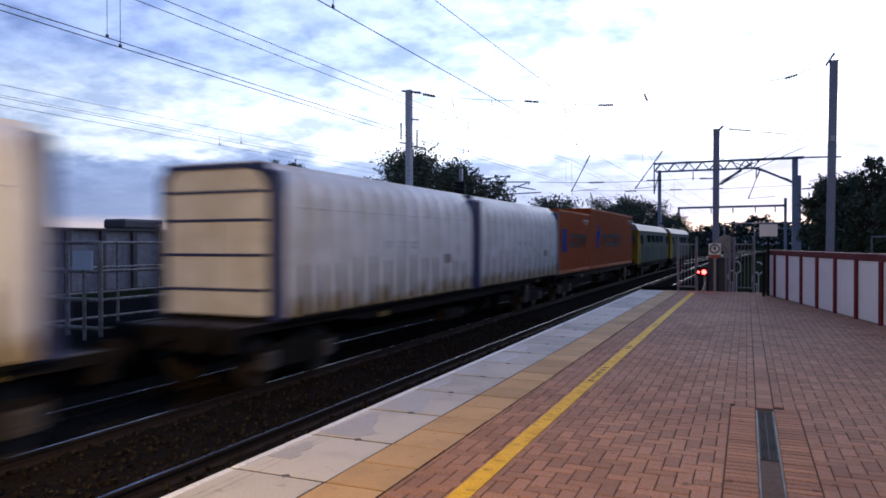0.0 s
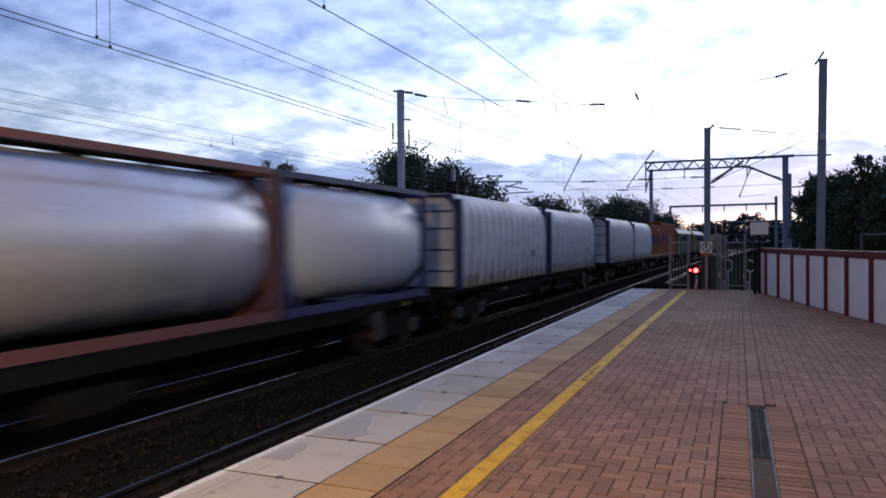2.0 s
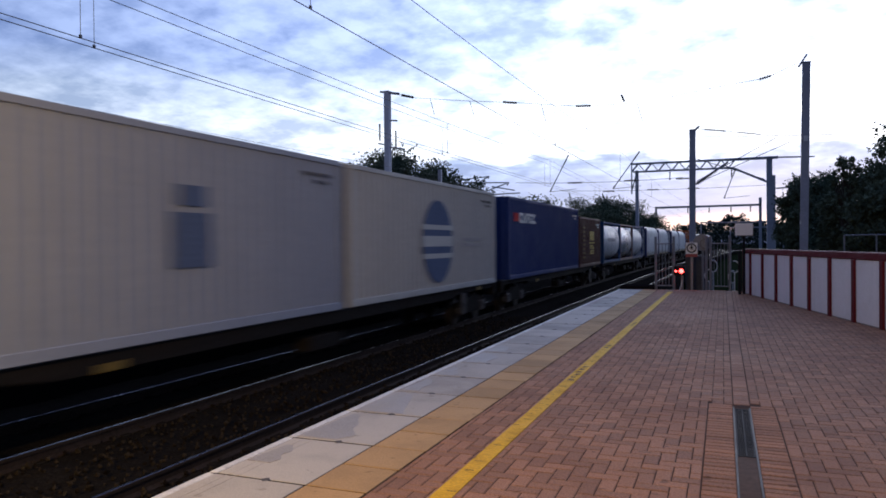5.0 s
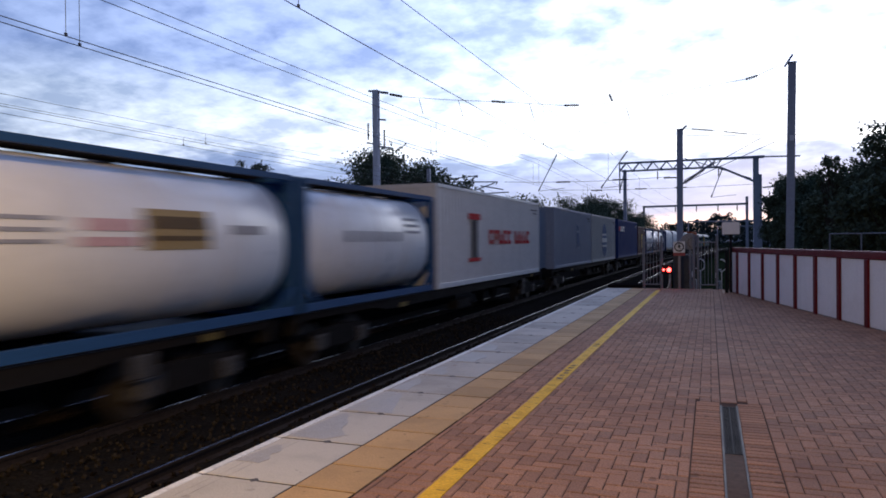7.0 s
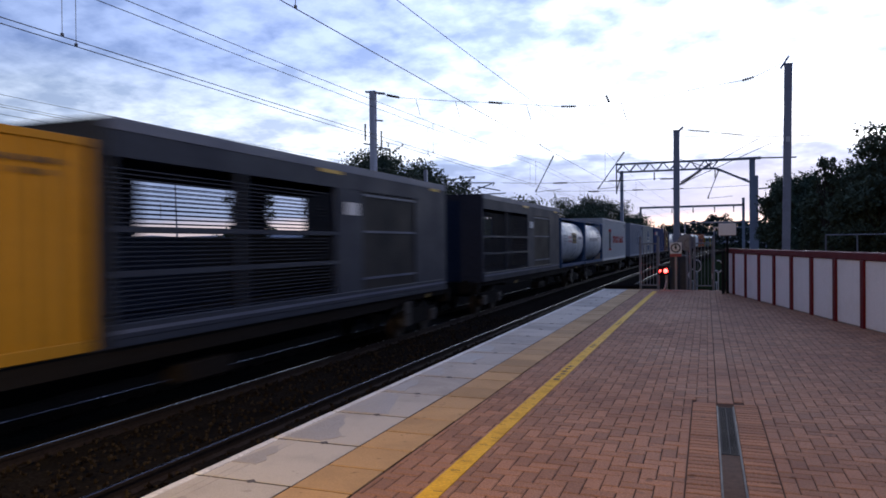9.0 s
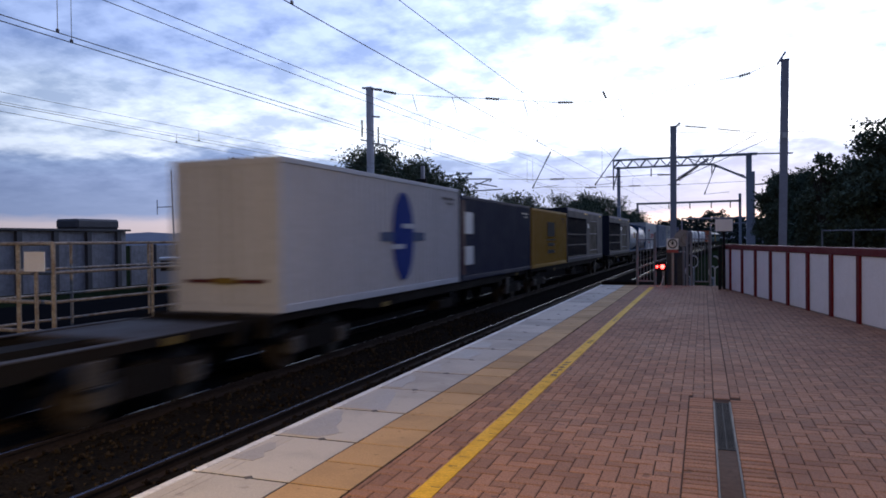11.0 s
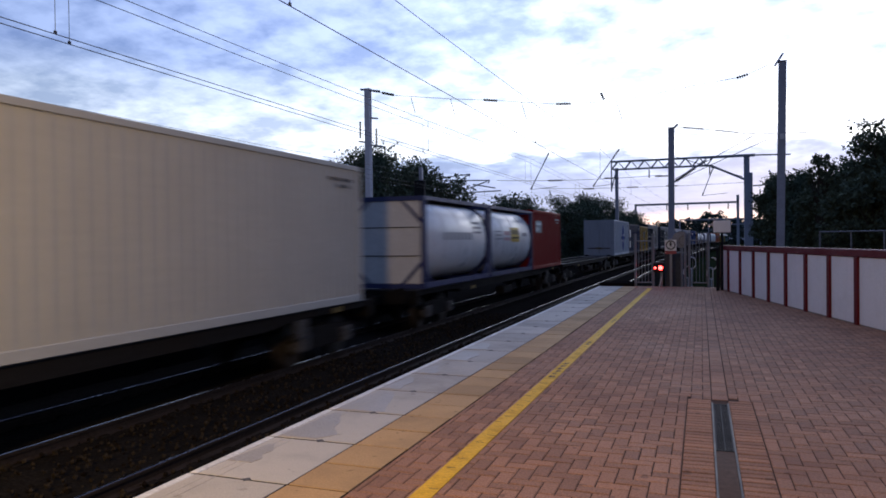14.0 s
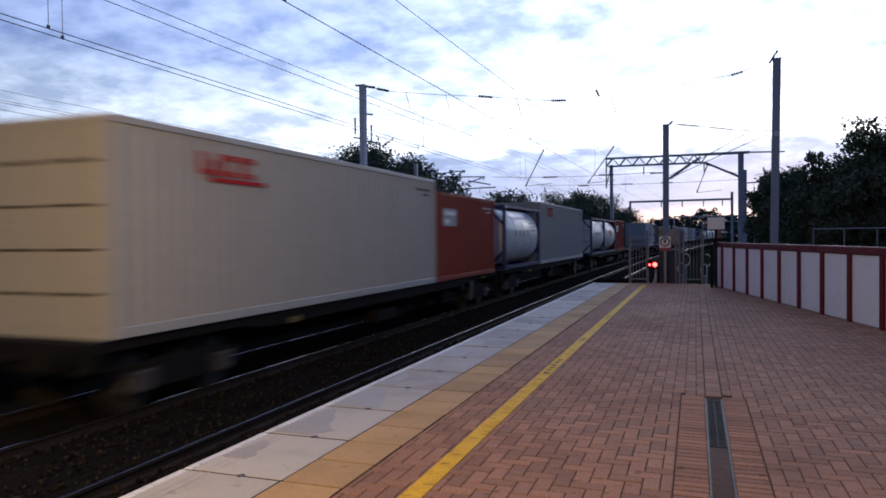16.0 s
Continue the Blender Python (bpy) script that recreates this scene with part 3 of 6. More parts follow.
def prism(bm, prof, y0, y1):
    """Profile of (x, z) drawn out along y."""
    a = [bm.verts.new((x, y0, z)) for x, z in prof]
    b = [bm.verts.new((x, y1, z)) for x, z in prof]
    n = len(prof)
    for i in range(n):
        j = (i + 1) % n
        bm.faces.new((a[i], a[j], b[j], b[i]))
    bm.faces.new(a[::-1])
    bm.faces.new(b)
    bmesh.ops.recalc_face_normals(bm, faces=bm.faces)


# ---- overhead line ----
def h_mast(name, x, y, z0, z1, w, label, lean=0.0, steel="mast"):
    t = thing(name, label, "mast", "overhead line masts", at=Matrix.Translation((x, y, z0)) @ Matrix.Rotation(lean, 4, "Y"))
    bm = bmesh.new()
    k = w / 2
    f = 0.03
    h = z1 - z0
    # rolled H section
    prof = [(-k, -k), (k, -k), (k, -k + f), (0.02, -k + f), (0.02, k - f), (k, k - f), (k, k), (-k, k), (-k, k - f), (-0.02, k - f), (-0.02, -k + f), (-k, -k + f)]
    lo = [bm.verts.new((px, py, 0)) for px, py in prof]
    hi = [bm.verts.new((px, py, h)) for px, py in prof]
    for i in range(12):
        bm.faces.new((lo[i], lo[(i + 1) % 12], hi[(i + 1) % 12], hi[i]))
    bm.faces.new(lo[::-1])
    bm.faces.new(hi)
    part("column", bm, M[steel], t)
    boxed("base", (-w, w, -w, w, -0.5, 0.12), M["concrete"], t, bevel=0.03)
    bm = bmesh.new()
    box(bm, -k - 0.02, k + 0.02, -k - 0.02, k + 0.02, h, h + 0.05)
    part("cap", bm, M[steel], t)
    return t


def tie(bm, a, b, sag=0.0, r=0.012, n=10):
    a, b = Vector(a), Vector(b)
    pts = [a.lerp(b, i / n) - Vector((0, 0, sag * 4 * (i / n) * (1 - i / n))) for i in range(n + 1)]
    tube(bm, pts, r)
    return pts


def insulator(bm, a, b, r=0.05):
    a, b = Vector(a), Vector(b)
    n = max(4, int((b - a).length / 0.09))
    rod(bm, a, b, r * 0.45, 8)
    for i in range(n):
        p = a.lerp(b, (i + 0.5) / n)
        d = (b - a).normalized() * 0.018
        rod(bm, p - d, p + d, r, 8)


def overhead():
    y = 36.0
    ml = h_mast("overhead_mast", -17.5, y, -1.4, 10.05, 0.31, "tall steel overhead line mast beyond the tracks, sky brightness in its colour", steel="mast_skylit")
    bm = bmesh.new()
    beam(bm, (-0.45, 0, 11.5), (0.75, 0, 11.3), 0.1)
    part("top_bracket", bm, M["mast"], ml)
    for a, b in (((0.15, 0, 8.35), (0.95, 0, 8.2)), ((0.15, 0, 9.85), (0.6, 0, 9.8)), ((-0.6, 0, 8.6), (-0.1, 0, 8.5))):
        bm = bmesh.new()
        beam(bm, a, b, 0.08)
        part("bracket", bm, M["mast"], ml)
    for x, z in ((0.5, 8.3), (-0.5, 8.75)):
        bm = bmesh.new()
        insulator(bm, (x, 0, z), (x, 0, z + 0.95), 0.07)
        part("insulator", bm, M["insulator"], ml)
    mr = h_mast("overhead_mast", 3.38, y, -1.4, 9.55, 0.32, "tall grey steel overhead line mast beside trees", radians(0.9))
    bm = bmesh.new()
    beam(bm, (-0.32, 0, 10.8), (0.02, 0, 11.35), 0.09)
    part("top_bracket", bm, M["mast"], mr)
    boxed("number_plate", (-0.09, 0.09, -0.24, -0.215, 7.4, 7.65), M["white"], mr, "small white plate")
    # headspan wires from mast to mast
    hs = thing("headspan", "span wires with insulators slung between two masts", "overhead wires", "overhead line")
    bm = bmesh.new()
    a, b = Vector((-17.2, y, 9.9)), Vector((3.2, y, 9.6))
    pts = [a, (-16.64, y, 9.81), (-15.78, y, 9.59), (-13, y, 9.2), (-10.4, y, 8.9), (-6.9, y, 8.43), (-6.1, y, 8.38), (-4.05, y, 8.35), (-2.44, y, 8.5), (-0.37, y, 8.79), (1.61, y, 9.01), (2.1, y, 9.12), b]
    tube(bm, pts, 0.013)
    part("span_wire", bm, M["wire"], hs)
    for p, q in (((-16.64, y, 9.81), (-15.9, y, 9.62)), ((-10.75, y, 8.95), (-10.0, y, 8.84)), ((-6.9, y, 8.43), (-6.15, y, 8.385)), ((1.6, y, 9.0), (2.1, y, 9.12)), ((-4.65, y, 8.82), (-4.5, y, 8.46))):
        bm = bmesh.new()
        insulator(bm, p, q, 0.075)
        part("insulator", bm, M["insulator"], hs)
    for x, z in ((-14.9, 9.46), (-12.6, 9.15), (-8.7, 8.66), (-3.9, 8.35)):
        bm = bmesh.new()
        rod(bm, (x, y, z), (x + 0.25, y, z - 0.9), 0.016, 5)
        part("dropper", bm, M["wire"], hs)
    # second pair of masts further on
    mm = h_mast("overhead_mast", -1.9, 50.0, -1.4, 8.9, 0.39, "grey steel overhead line mast past the platform end", radians(0.3))
    bm = bmesh.new()
    beam(bm, (0.1, 0, 10.25), (0.42, 0, 10.55), 0.12)
    part("top_bracket", bm, M["mast"], mm)
    bm = bmesh.new()
    beam(bm, (0.2, 0, 6.7), (2.2, 0, 8.1), 0.12)
    part("strut", bm, M["mast"], mm)
    bm = bmesh.new()
    insulator(bm, (0.3, 0, 6.75), (1.5, 0, 7.6), 0.13)
    part("insulator", bm, M["insulator"], mm)
    for a, b in (((0.25, 0, 6.75), (5.8, 0, 9.2)), ((0.25, 0, 6.9), (5.0, 0, 9.5)), ((0.25, 0, 8.4), (4.4, 0, 6.9))):
        bm = bmesh.new()
        rod(bm, a, b, 0.022, 5)
        part("stay_wire", bm, M["wire"], mm)
    hs = thing("headspan", "thin span wires with insulators from the second mast", "overhead wires", "overhead line")
    bm = bmesh.new()
    pts = [(-1.5, 50, 8.97), (0.38, 50, 8.69), (2.37, 50, 8.35), (3.65, 50, 8.19), (6.5, 50, 8.1)]
    tube(bm, pts, 0.013)
    tie(bm, (-1.5, 50, 8.5), (9, 50, 8.1), 0.1, 0.012)
    part("span_wire", bm, M["wire"], hs)
    bm = bmesh.new()
    insulator(bm, (-1.1, 50, 8.91), (0.2, 50, 8.72), 0.06)
    part("insulator", bm, M["insulator"], hs)
    bm = bmesh.new()
    insulator(bm, (0.9, 50, 8.60), (2.3, 50, 8.36), 0.05)
    part("insulator", bm, M["insulator"], hs)
    # trolley and carrier wires of the two main tracks
    def line_pair(x, zc, zm, y1, stagger, label, drop=0.0):
        t = thing("contact_wire", label, "overhead wires", "overhead line")
        ys = steps(-24, 36, 4) + steps(40, y1, 8)
        for z, nm, r in ((zc, "contact_wire_strand", 0.0075 if x > -10 else 0.006), (zm, "carrier_wire", 0.007 if x > -10 else 0.005)):
            bm = bmesh.new()
            pts = []
            for y in ys:
                ph = (y - 36) / 60.0
                k = abs((ph % 1.0) - 0.5) * 2
                sag = 0.35 * (1 - k * k) if nm == "carrier_wire" else 0.0
                pts.append((x + bend(y) + stagger * math.cos(ph * math.pi), y, z - sag))
            tube(bm, pts, r)
            part(nm, bm, M["wire"], t)
        y = drop
        while y < 60:
            ph = (y - 36) / 60.0
            k = abs((ph % 1.0) - 0.5) * 2
            xx = x + bend(y) + stagger * math.cos(ph * math.pi)
            bm = bmesh.new()
            rod(bm, (xx, y, zc), (xx, y, zm - 0.35 * (1 - k * k)), 0.006, 4)
            box(bm, xx - 0.012, xx + 0.012, y - 0.02, y + 0.02, zc, zc + 0.045)
            part("dropper", bm, M["wire"], t)
            y += 14.0
        return t
    e = EYE[2]
    line_pair(-4.95, e + 3.04, e + 4.5, 250, 0.0, "contact wire and carrier wire above the near track", 7.92)
    line_pair(-8.40, e + 2.93, e + 4.15, 250, 0.05, "contact wire and carrier wire above the train", 7.43)
    line_pair(-8.72, e + 2.96, e + 4.12, 120, -0.05, "second parallel contact wire above the train", 7.96)
    line_pair(-13.9, e + 2.95, e + 3.55, 120, 0.1, "contact wire and carrier wire above the far siding", 17.0)
    line_pair(-14.6, e + 2.95, e + 3.5, 120, -0.1, "contact wire and carrier wire above the far siding", 17.0)
    # lattice gantry across the line
    g = thing("gantry", "grey lattice steel gantry spanning the tracks", "gantry", "gantries")
    yy, x0, x1, zt, zb = 82.0, -9.5, 4.9, 10.25, 9.35
    bm = bmesh.new()
    for dy in (-0.3, 0.3):
        beam(bm, (x0, yy + dy, zt), (1.0, yy + dy, zt), 0.16)
        beam(bm, (x0 + 0.2, yy + dy, zb), (1.0, yy + dy, zb), 0.14)
        x, up = x0, True
        while x < 0.6:
            beam(bm, (x, yy + dy, zb if up else zt), (x + 0.72, yy + dy, zt if up else zb), 0.09)
            x, up = x + 0.72, not up
        beam(bm, (0.2, yy + dy, zt - 0.02), (5.4, yy + dy, zt), 0.22)
        beam(bm, (5.4, yy + dy, zt), (8.8, yy + dy, zt - 0.1), 0.08)
        beam(bm, (1.0, yy + dy, zb), (4.4, yy + dy, 7.7), 0.16)
    part("lattice_boom", bm, M["mast"], g)
    bm = bmesh.new()
    beam(bm, (x0, yy, zt), (x0, yy, 6.9), 0.14)
    beam(bm, (x0, yy, 7.2), (x0 + 0.55, yy, 9.3), 0.12)
    part("drop_bracket", bm, M["mast"], g)
    boxed("left_leg", (-9.1, -8.75, yy - 0.2, yy + 0.2, -1.5, 9.5), M["mast"], g)
    boxed("right_leg", (4.3, 4.85, yy - 0.3, yy + 0.3, -1.5, 10.3), M["mast"], g)
    boxed("right_leg", (4.86, 5.15, yy - 0.2, yy + 0.2, -1.5, 8.4), M["mast"], g)
    bm = bmesh.new()
    beam(bm, (5.2, yy, 7.0), (8.6, yy, 7.2), 0.14)
    beam(bm, (5.2, yy, 5.4), (8.0, yy, 7.0), 0.14)
    part("cantilever", bm, M["mast"], g)
    for x in (-5.4, 0.9):
        bm = bmesh.new()
        insulator(bm, (x, yy, 9.2), (x, yy, 8.3), 0.09)
        part("insulator", bm, M["insulator"], g)
    # farther gantries
    g = thing("gantry", "distant dark portal gantry over the tracks", "gantry", "gantries")
    yy = 150.0
    bm = bmesh.new()
    beam(bm, (-12.6, yy, 8.4), (7.0, yy, 8.5), 0.4)
    part("boom", bm, M["mast"], g)
    boxed("left_leg", (-12.8, -12.4, yy - 0.2, yy + 0.2, -1.5, 8.6), M["mast"], g)
    boxed("right_leg", (6.5, 7.0, yy - 0.2, yy + 0.2, -1.5, 9.9), M["mast"], g)
    for x in (-6.5, -2.5, 1.5, 5):
        bm = bmesh.new()
        insulator(bm, (x, yy, 8.3), (x, yy, 7.2), 0.14)
        part("insulator", bm, M["insulator"], g)
    for yy, hw in ((230.0, 10), (320.0, 10)):
        g = thing("gantry", "distant dark portal gantry over the tracks", "gantry", "gantries")
        xb = bend(yy) - 6
        bm = bmesh.new()
        beam(bm, (xb - hw, yy, 7.2), (xb + hw, yy, 7.2), 0.4)
        part("boom", bm, M["mast"], g)
        for s in (-hw, hw):
            boxed("leg", (xb + s - 0.2, xb + s + 0.2, yy - 0.2, yy + 0.2, -1.5, 7.4), M["mast"], g)
    # cantilever arms hanging between the masts
    for x, y, z0, z1, dx in ((-11.48, 50, 5.14, 7.69, 1.34), (-7.07, 50, 5.19, 7.69, 1.81), (0.1, 62, 5.0, 7.4, 0.9)):
        t = thing("registration_arm", "slanting registration arm with a dark insulator", "overhead arm", "overhead line")
        bm = bmesh.new()
        rod(bm, (x, y, z0), (x + dx, y, z1), 0.035, 6)
        rod(bm, (x, y, z0), (x + 1.9, y, z0 + 0.15), 0.02, 5)
        part("arm", bm, M["mast"], t)
        bm = bmesh.new()
        insulator(bm, (x + dx * 0.75, y, z0 + (z1 - z0) * 0.75), (x + dx, y, z1), 0.07)
        part("insulator", bm, M["insulator"], t)
        bm = bmesh.new()
        insulator(bm, (x, y, z0), (x + dx * 0.1, y, z0 + (z1 - z0) * 0.1), 0.06)
        part("insulator", bm, M["insulator"], t)
    for y, z, x0, x1 in ((50.0, 5.75, -14.0, -2.5), (66.0, 6.2, -14.0, 3.5)):
        hs = thing("cross_span", "cross-span wire with insulators above the tracks", "overhead wires", "overhead line")
        bm = bmesh.new()
        tie(bm, (x0, y, z + 0.15), (x1, y, z + 0.05), 0.15, 0.016)
        part("span_wire", bm, M["wire"], hs)
        for x in (-10.2, -6.3, -2.9):
            bm = bmesh.new()
            insulator(bm, (x, y, z - 0.02), (x + 1.0, y, z - 0.03), 0.07)
            part("insulator", bm, M["insulator"], hs)
    # stacked arms of the siding's masts
    t = thing("cantilever_arms", "stack of grey registration arms behind the bushes", "overhead arm", "overhead line")
    bm = bmesh.new()
    y = 52.0
    for a, b in (((-19.5, 6.4), (-16.68, 6.64)), ((-18.9, 5.5), (-16.7, 6.62)), ((-19.3, 6.25), (-15.1, 6.1)), ((-18.3, 5.05), (-15.3, 6.05)), ((-18.3, 5.2), (-14.23, 5.29)), ((-16.46, 5.85), (-14.66, 5.5)), ((-16.68, 6.64), (-16.75, 6.45)), ((-15.1, 6.1), (-15.25, 5.9))):
        rod(bm, (a[0], y, a[1]), (b[0], y, b[1]), 0.045, 6)
    part("arm", bm, M["mast"], t)


# ---- platform end ----
def platform_end():
    y = 23.6
    f = thing("platform_end_fence", "grey tubular fence and gate closing the platform end", "fence")
    for x in (-2.0, -1.45, -0.48, -0.36, 0.20):
        bm = bmesh.new()
        rod(bm, (x, y, -0.05), (x, y, 1.68), 0.04, 10)
        part("post", bm, M["galv"], f)
    for a, b in ((-2.0, -1.45), (-0.36, 0.2)):
        for z in (0.12, 1.45):
            bm = bmesh.new()
            rod(bm, (a, y, z), (b, y, z), 0.018, 6)
            part("rail", bm, M["galv"], f)
    for a, b in ((-2.0, -1.45), (-0.36, 0.2)):
        x = a + 0.1
        while x < b - 0.03:
            bm = bmesh.new()
            rod(bm, (x, y, 0.1), (x, y, 1.47), 0.009, 5)
            part("bar", bm, M["galv"], f)
            x += 0.1
    # notice: round red prohibition mark on white
    s = thing("warning_sign", "white warning sign with red ring above red strip", "sign")
    boxed("plate", (-1.09, -0.74, y - 0.06, y - 0.05, 1.13, 1.48), M["white"], s, bevel=0.002)
    bm = bmesh.new()
    c = Vector((-0.915, y - 0.064, 1.31))
    n = 28
    ring = []
    for i in range(n):
        a = 2 * math.pi * i / n
        ring.append([bm.verts.new((c.x + r * math.cos(a), c.y, c.z + r * math.sin(a))) for r in (0.112, 0.15)])
    for i in range(n):
        p, q = ring[i], ring[(i + 1) % n]
        bm.faces.new((p[0], q[0], q[1], p[1]))
    part("ring", bm, M["mark_dark"], s)
    bm = bmesh.new()
    beam(bm, (c.x - 0.09, c.y, c.z + 0.09), (c.x + 0.09, c.y, c.z - 0.09), 0.03, 0.006)
    part("slash", bm, M["mark_dark"], s)
    bm = bmesh.new()
    box(bm, c.x - 0.03, c.x + 0.03, c.y - 0.003, c.y + 0.001, c.z - 0.02, c.z + 0.055)
    rod(bm, (c.x, c.y - 0.003, c.z + 0.082), (c.x, c.y + 0.001, c.z + 0.082), 0.022, 10)
    beam(bm, (c.x, c.y, c.z - 0.02), (c.x + 0.055, c.y, c.z - 0.10), 0.028, 0.004)
    beam(bm, (c.x, c.y, c.z - 0.02), (c.x - 0.055, c.y, c.z - 0.10), 0.028, 0.004)
    beam(bm, (c.x - 0.08, c.y, c.z + 0.0), (c.x + 0.08, c.y, c.z + 0.045), 0.024, 0.004)
    part("pictogram", bm, M["black"], s)
    boxed("caption_strip", (-1.09, -0.74, y - 0.06, y - 0.05, 1.03, 1.125), M["sign_red"], s)
    boxed("post", (-0.95, -0.88, y - 0.045, y + 0.02, -0.05, 1.5), M["galv"], s)
    # lineside concrete box carrying a round grey plate
    b = thing("concrete_cabinet", "weathered grey lineside cabinet past the platform end", "cabinet")
    boxed("body", (-1.15, -0.55, y + 1.0, y + 1.6, -0.9, 1.05), M["lineside_grey"], b, bevel=0.03)
    t = thing("round_mirror", "round grey-backed plate on a post past the platform end", "mirror")
    bm = bmesh.new()
    rod(bm, (-0.6, y + 0.5, -0.2), (-0.6, y + 0.5, 1.2), 0.035, 8)
    part("post", bm, M["galv"], t)
    bm = bmesh.new()
    rod(bm, (-0.62, y + 0.5, 1.48), (-0.62, y + 0.47, 1.48), 0.27, 24)
    part("plate", bm, M["galv"], t)
    bm = bmesh.new()
    for i in range(20):
        a0, a1 = 2 * math.pi * i / 20, 2 * math.pi * (i + 1) / 20
        beam(bm, (-0.55 + 0.12 * math.cos(a0), y + 0.455, 1.44 + 0.15 * math.sin(a0)), (-0.55 + 0.12 * math.cos(a1), y + 0.455, 1.44 + 0.15 * math.sin(a1)), 0.045, 0.01)
    part("ring", bm, M["mark_dark"], t)
    # ground signal with two red aspects
    g = thing("ground_signal", "small black ground signal showing two red lights", "signal")
    boxed("case", (-1.46, -1.12, y - 0.05, y + 0.15, 0.45, 0.75), M["black"], g, bevel=0.02)
    boxed("post", (-1.24, -1.17, y + 0.02, y + 0.1, -0.1, 0.46), M["galv"], g)
    for x, r in ((-1.225, 0.07), (-1.39, 0.035)):
        bm = bmesh.new()
        bmesh.ops.create_uvsphere(bm, u_segments=14, v_segments=8, radius=r, matrix=Matrix.Translation((x, y - 0.06, 0.585)))
        part("lens", bm, M["red_lamp"], g, "glowing red lens")
    bm = bmesh.new()
    tie(bm, (-1.2, y - 0.05, 0.3), (-1.28, y - 0.05, 0.0), 0.05, 0.014)
    part("cable", bm, M["white"], g, "white cable")
    # white hoops on the ramp
    for x, z, yy in ((-0.30, 0.72, 24.4), (-0.42, 0.42, 24.4), (0.34, 0.70, 24.4), (0.29, 0.38, 24.4)):
        h = thing("white_hoop", "curved white painted guard hoop beside the ramp", "guard hoop", "white hoops")
        bm = bmesh.new()
        pts = [Vector((x + 0.13 * math.cos(a) * (1 if z > 0.6 else -1), yy, z + 0.19 * math.sin(a))) for a in [(-1.9 + 0.38 * i) for i in range(11)]]
        tube(bm, pts, 0.018, 6)
        rod(bm, (x, yy, z - 0.18), (x, yy, -0.15), 0.014, 6)
        part("bar", bm, M["white"], h)
    # notice board on a dark pole by the wall
    n = thing("notice_board", "blank pale notice board on a dark pole", "sign")
    boxed("board", (0.33, 0.79, 21.98, 22.01, 1.68, 2.02), M["wall_white"], n, "weathered pale board", 0.004)
    boxed("board_frame", (0.32, 0.80, 22.012, 22.03, 1.67, 2.03), M["galv"], n)
    bm = bmesh.new()
    rod(bm, (0.56, 22.06, -0.02), (0.56, 22.06, 2.0), 0.035, 8)
    part("post", bm, M["black"], n)
    bm = bmesh.new()
    rod(bm, (0.44, 21.9, -0.02), (0.44, 21.9, 1.2), 0.045, 8)
    rod(bm, (0.44, 21.9, 0.35), (0.58, 22.06, 0.35), 0.02, 6)
    part("stay", bm, M["black"], n)


# ---- beyond the tracks ----
def tube_fence(name, x0, y0, x1, y1, z0, z1, rails, gap, material, label, r=0.03):
    f = thing(name, label, "railing", "railings")
    a, b = Vector((x0, y0, 0)), Vector((x1, y1, 0))
    n = max(1, round((b - a).length / gap))
    for i in range(n + 1):
        p = a.lerp(b, i / n)
        bm = bmesh.new()
        rod(bm, (p.x, p.y, z0), (p.x, p.y, z1), r * 1.1, 8)
        part("post", bm, material, f)
    for k in range(rails):
        z = z1 - 0.02 - (z1 - z0 - 0.1) * k / max(1, rails - 1) * 0.95
        bm = bmesh.new()
        rod(bm, (a.x, a.y, z), (b.x, b.y, z), r, 8)
        part("rail", bm, material, f)
    return f


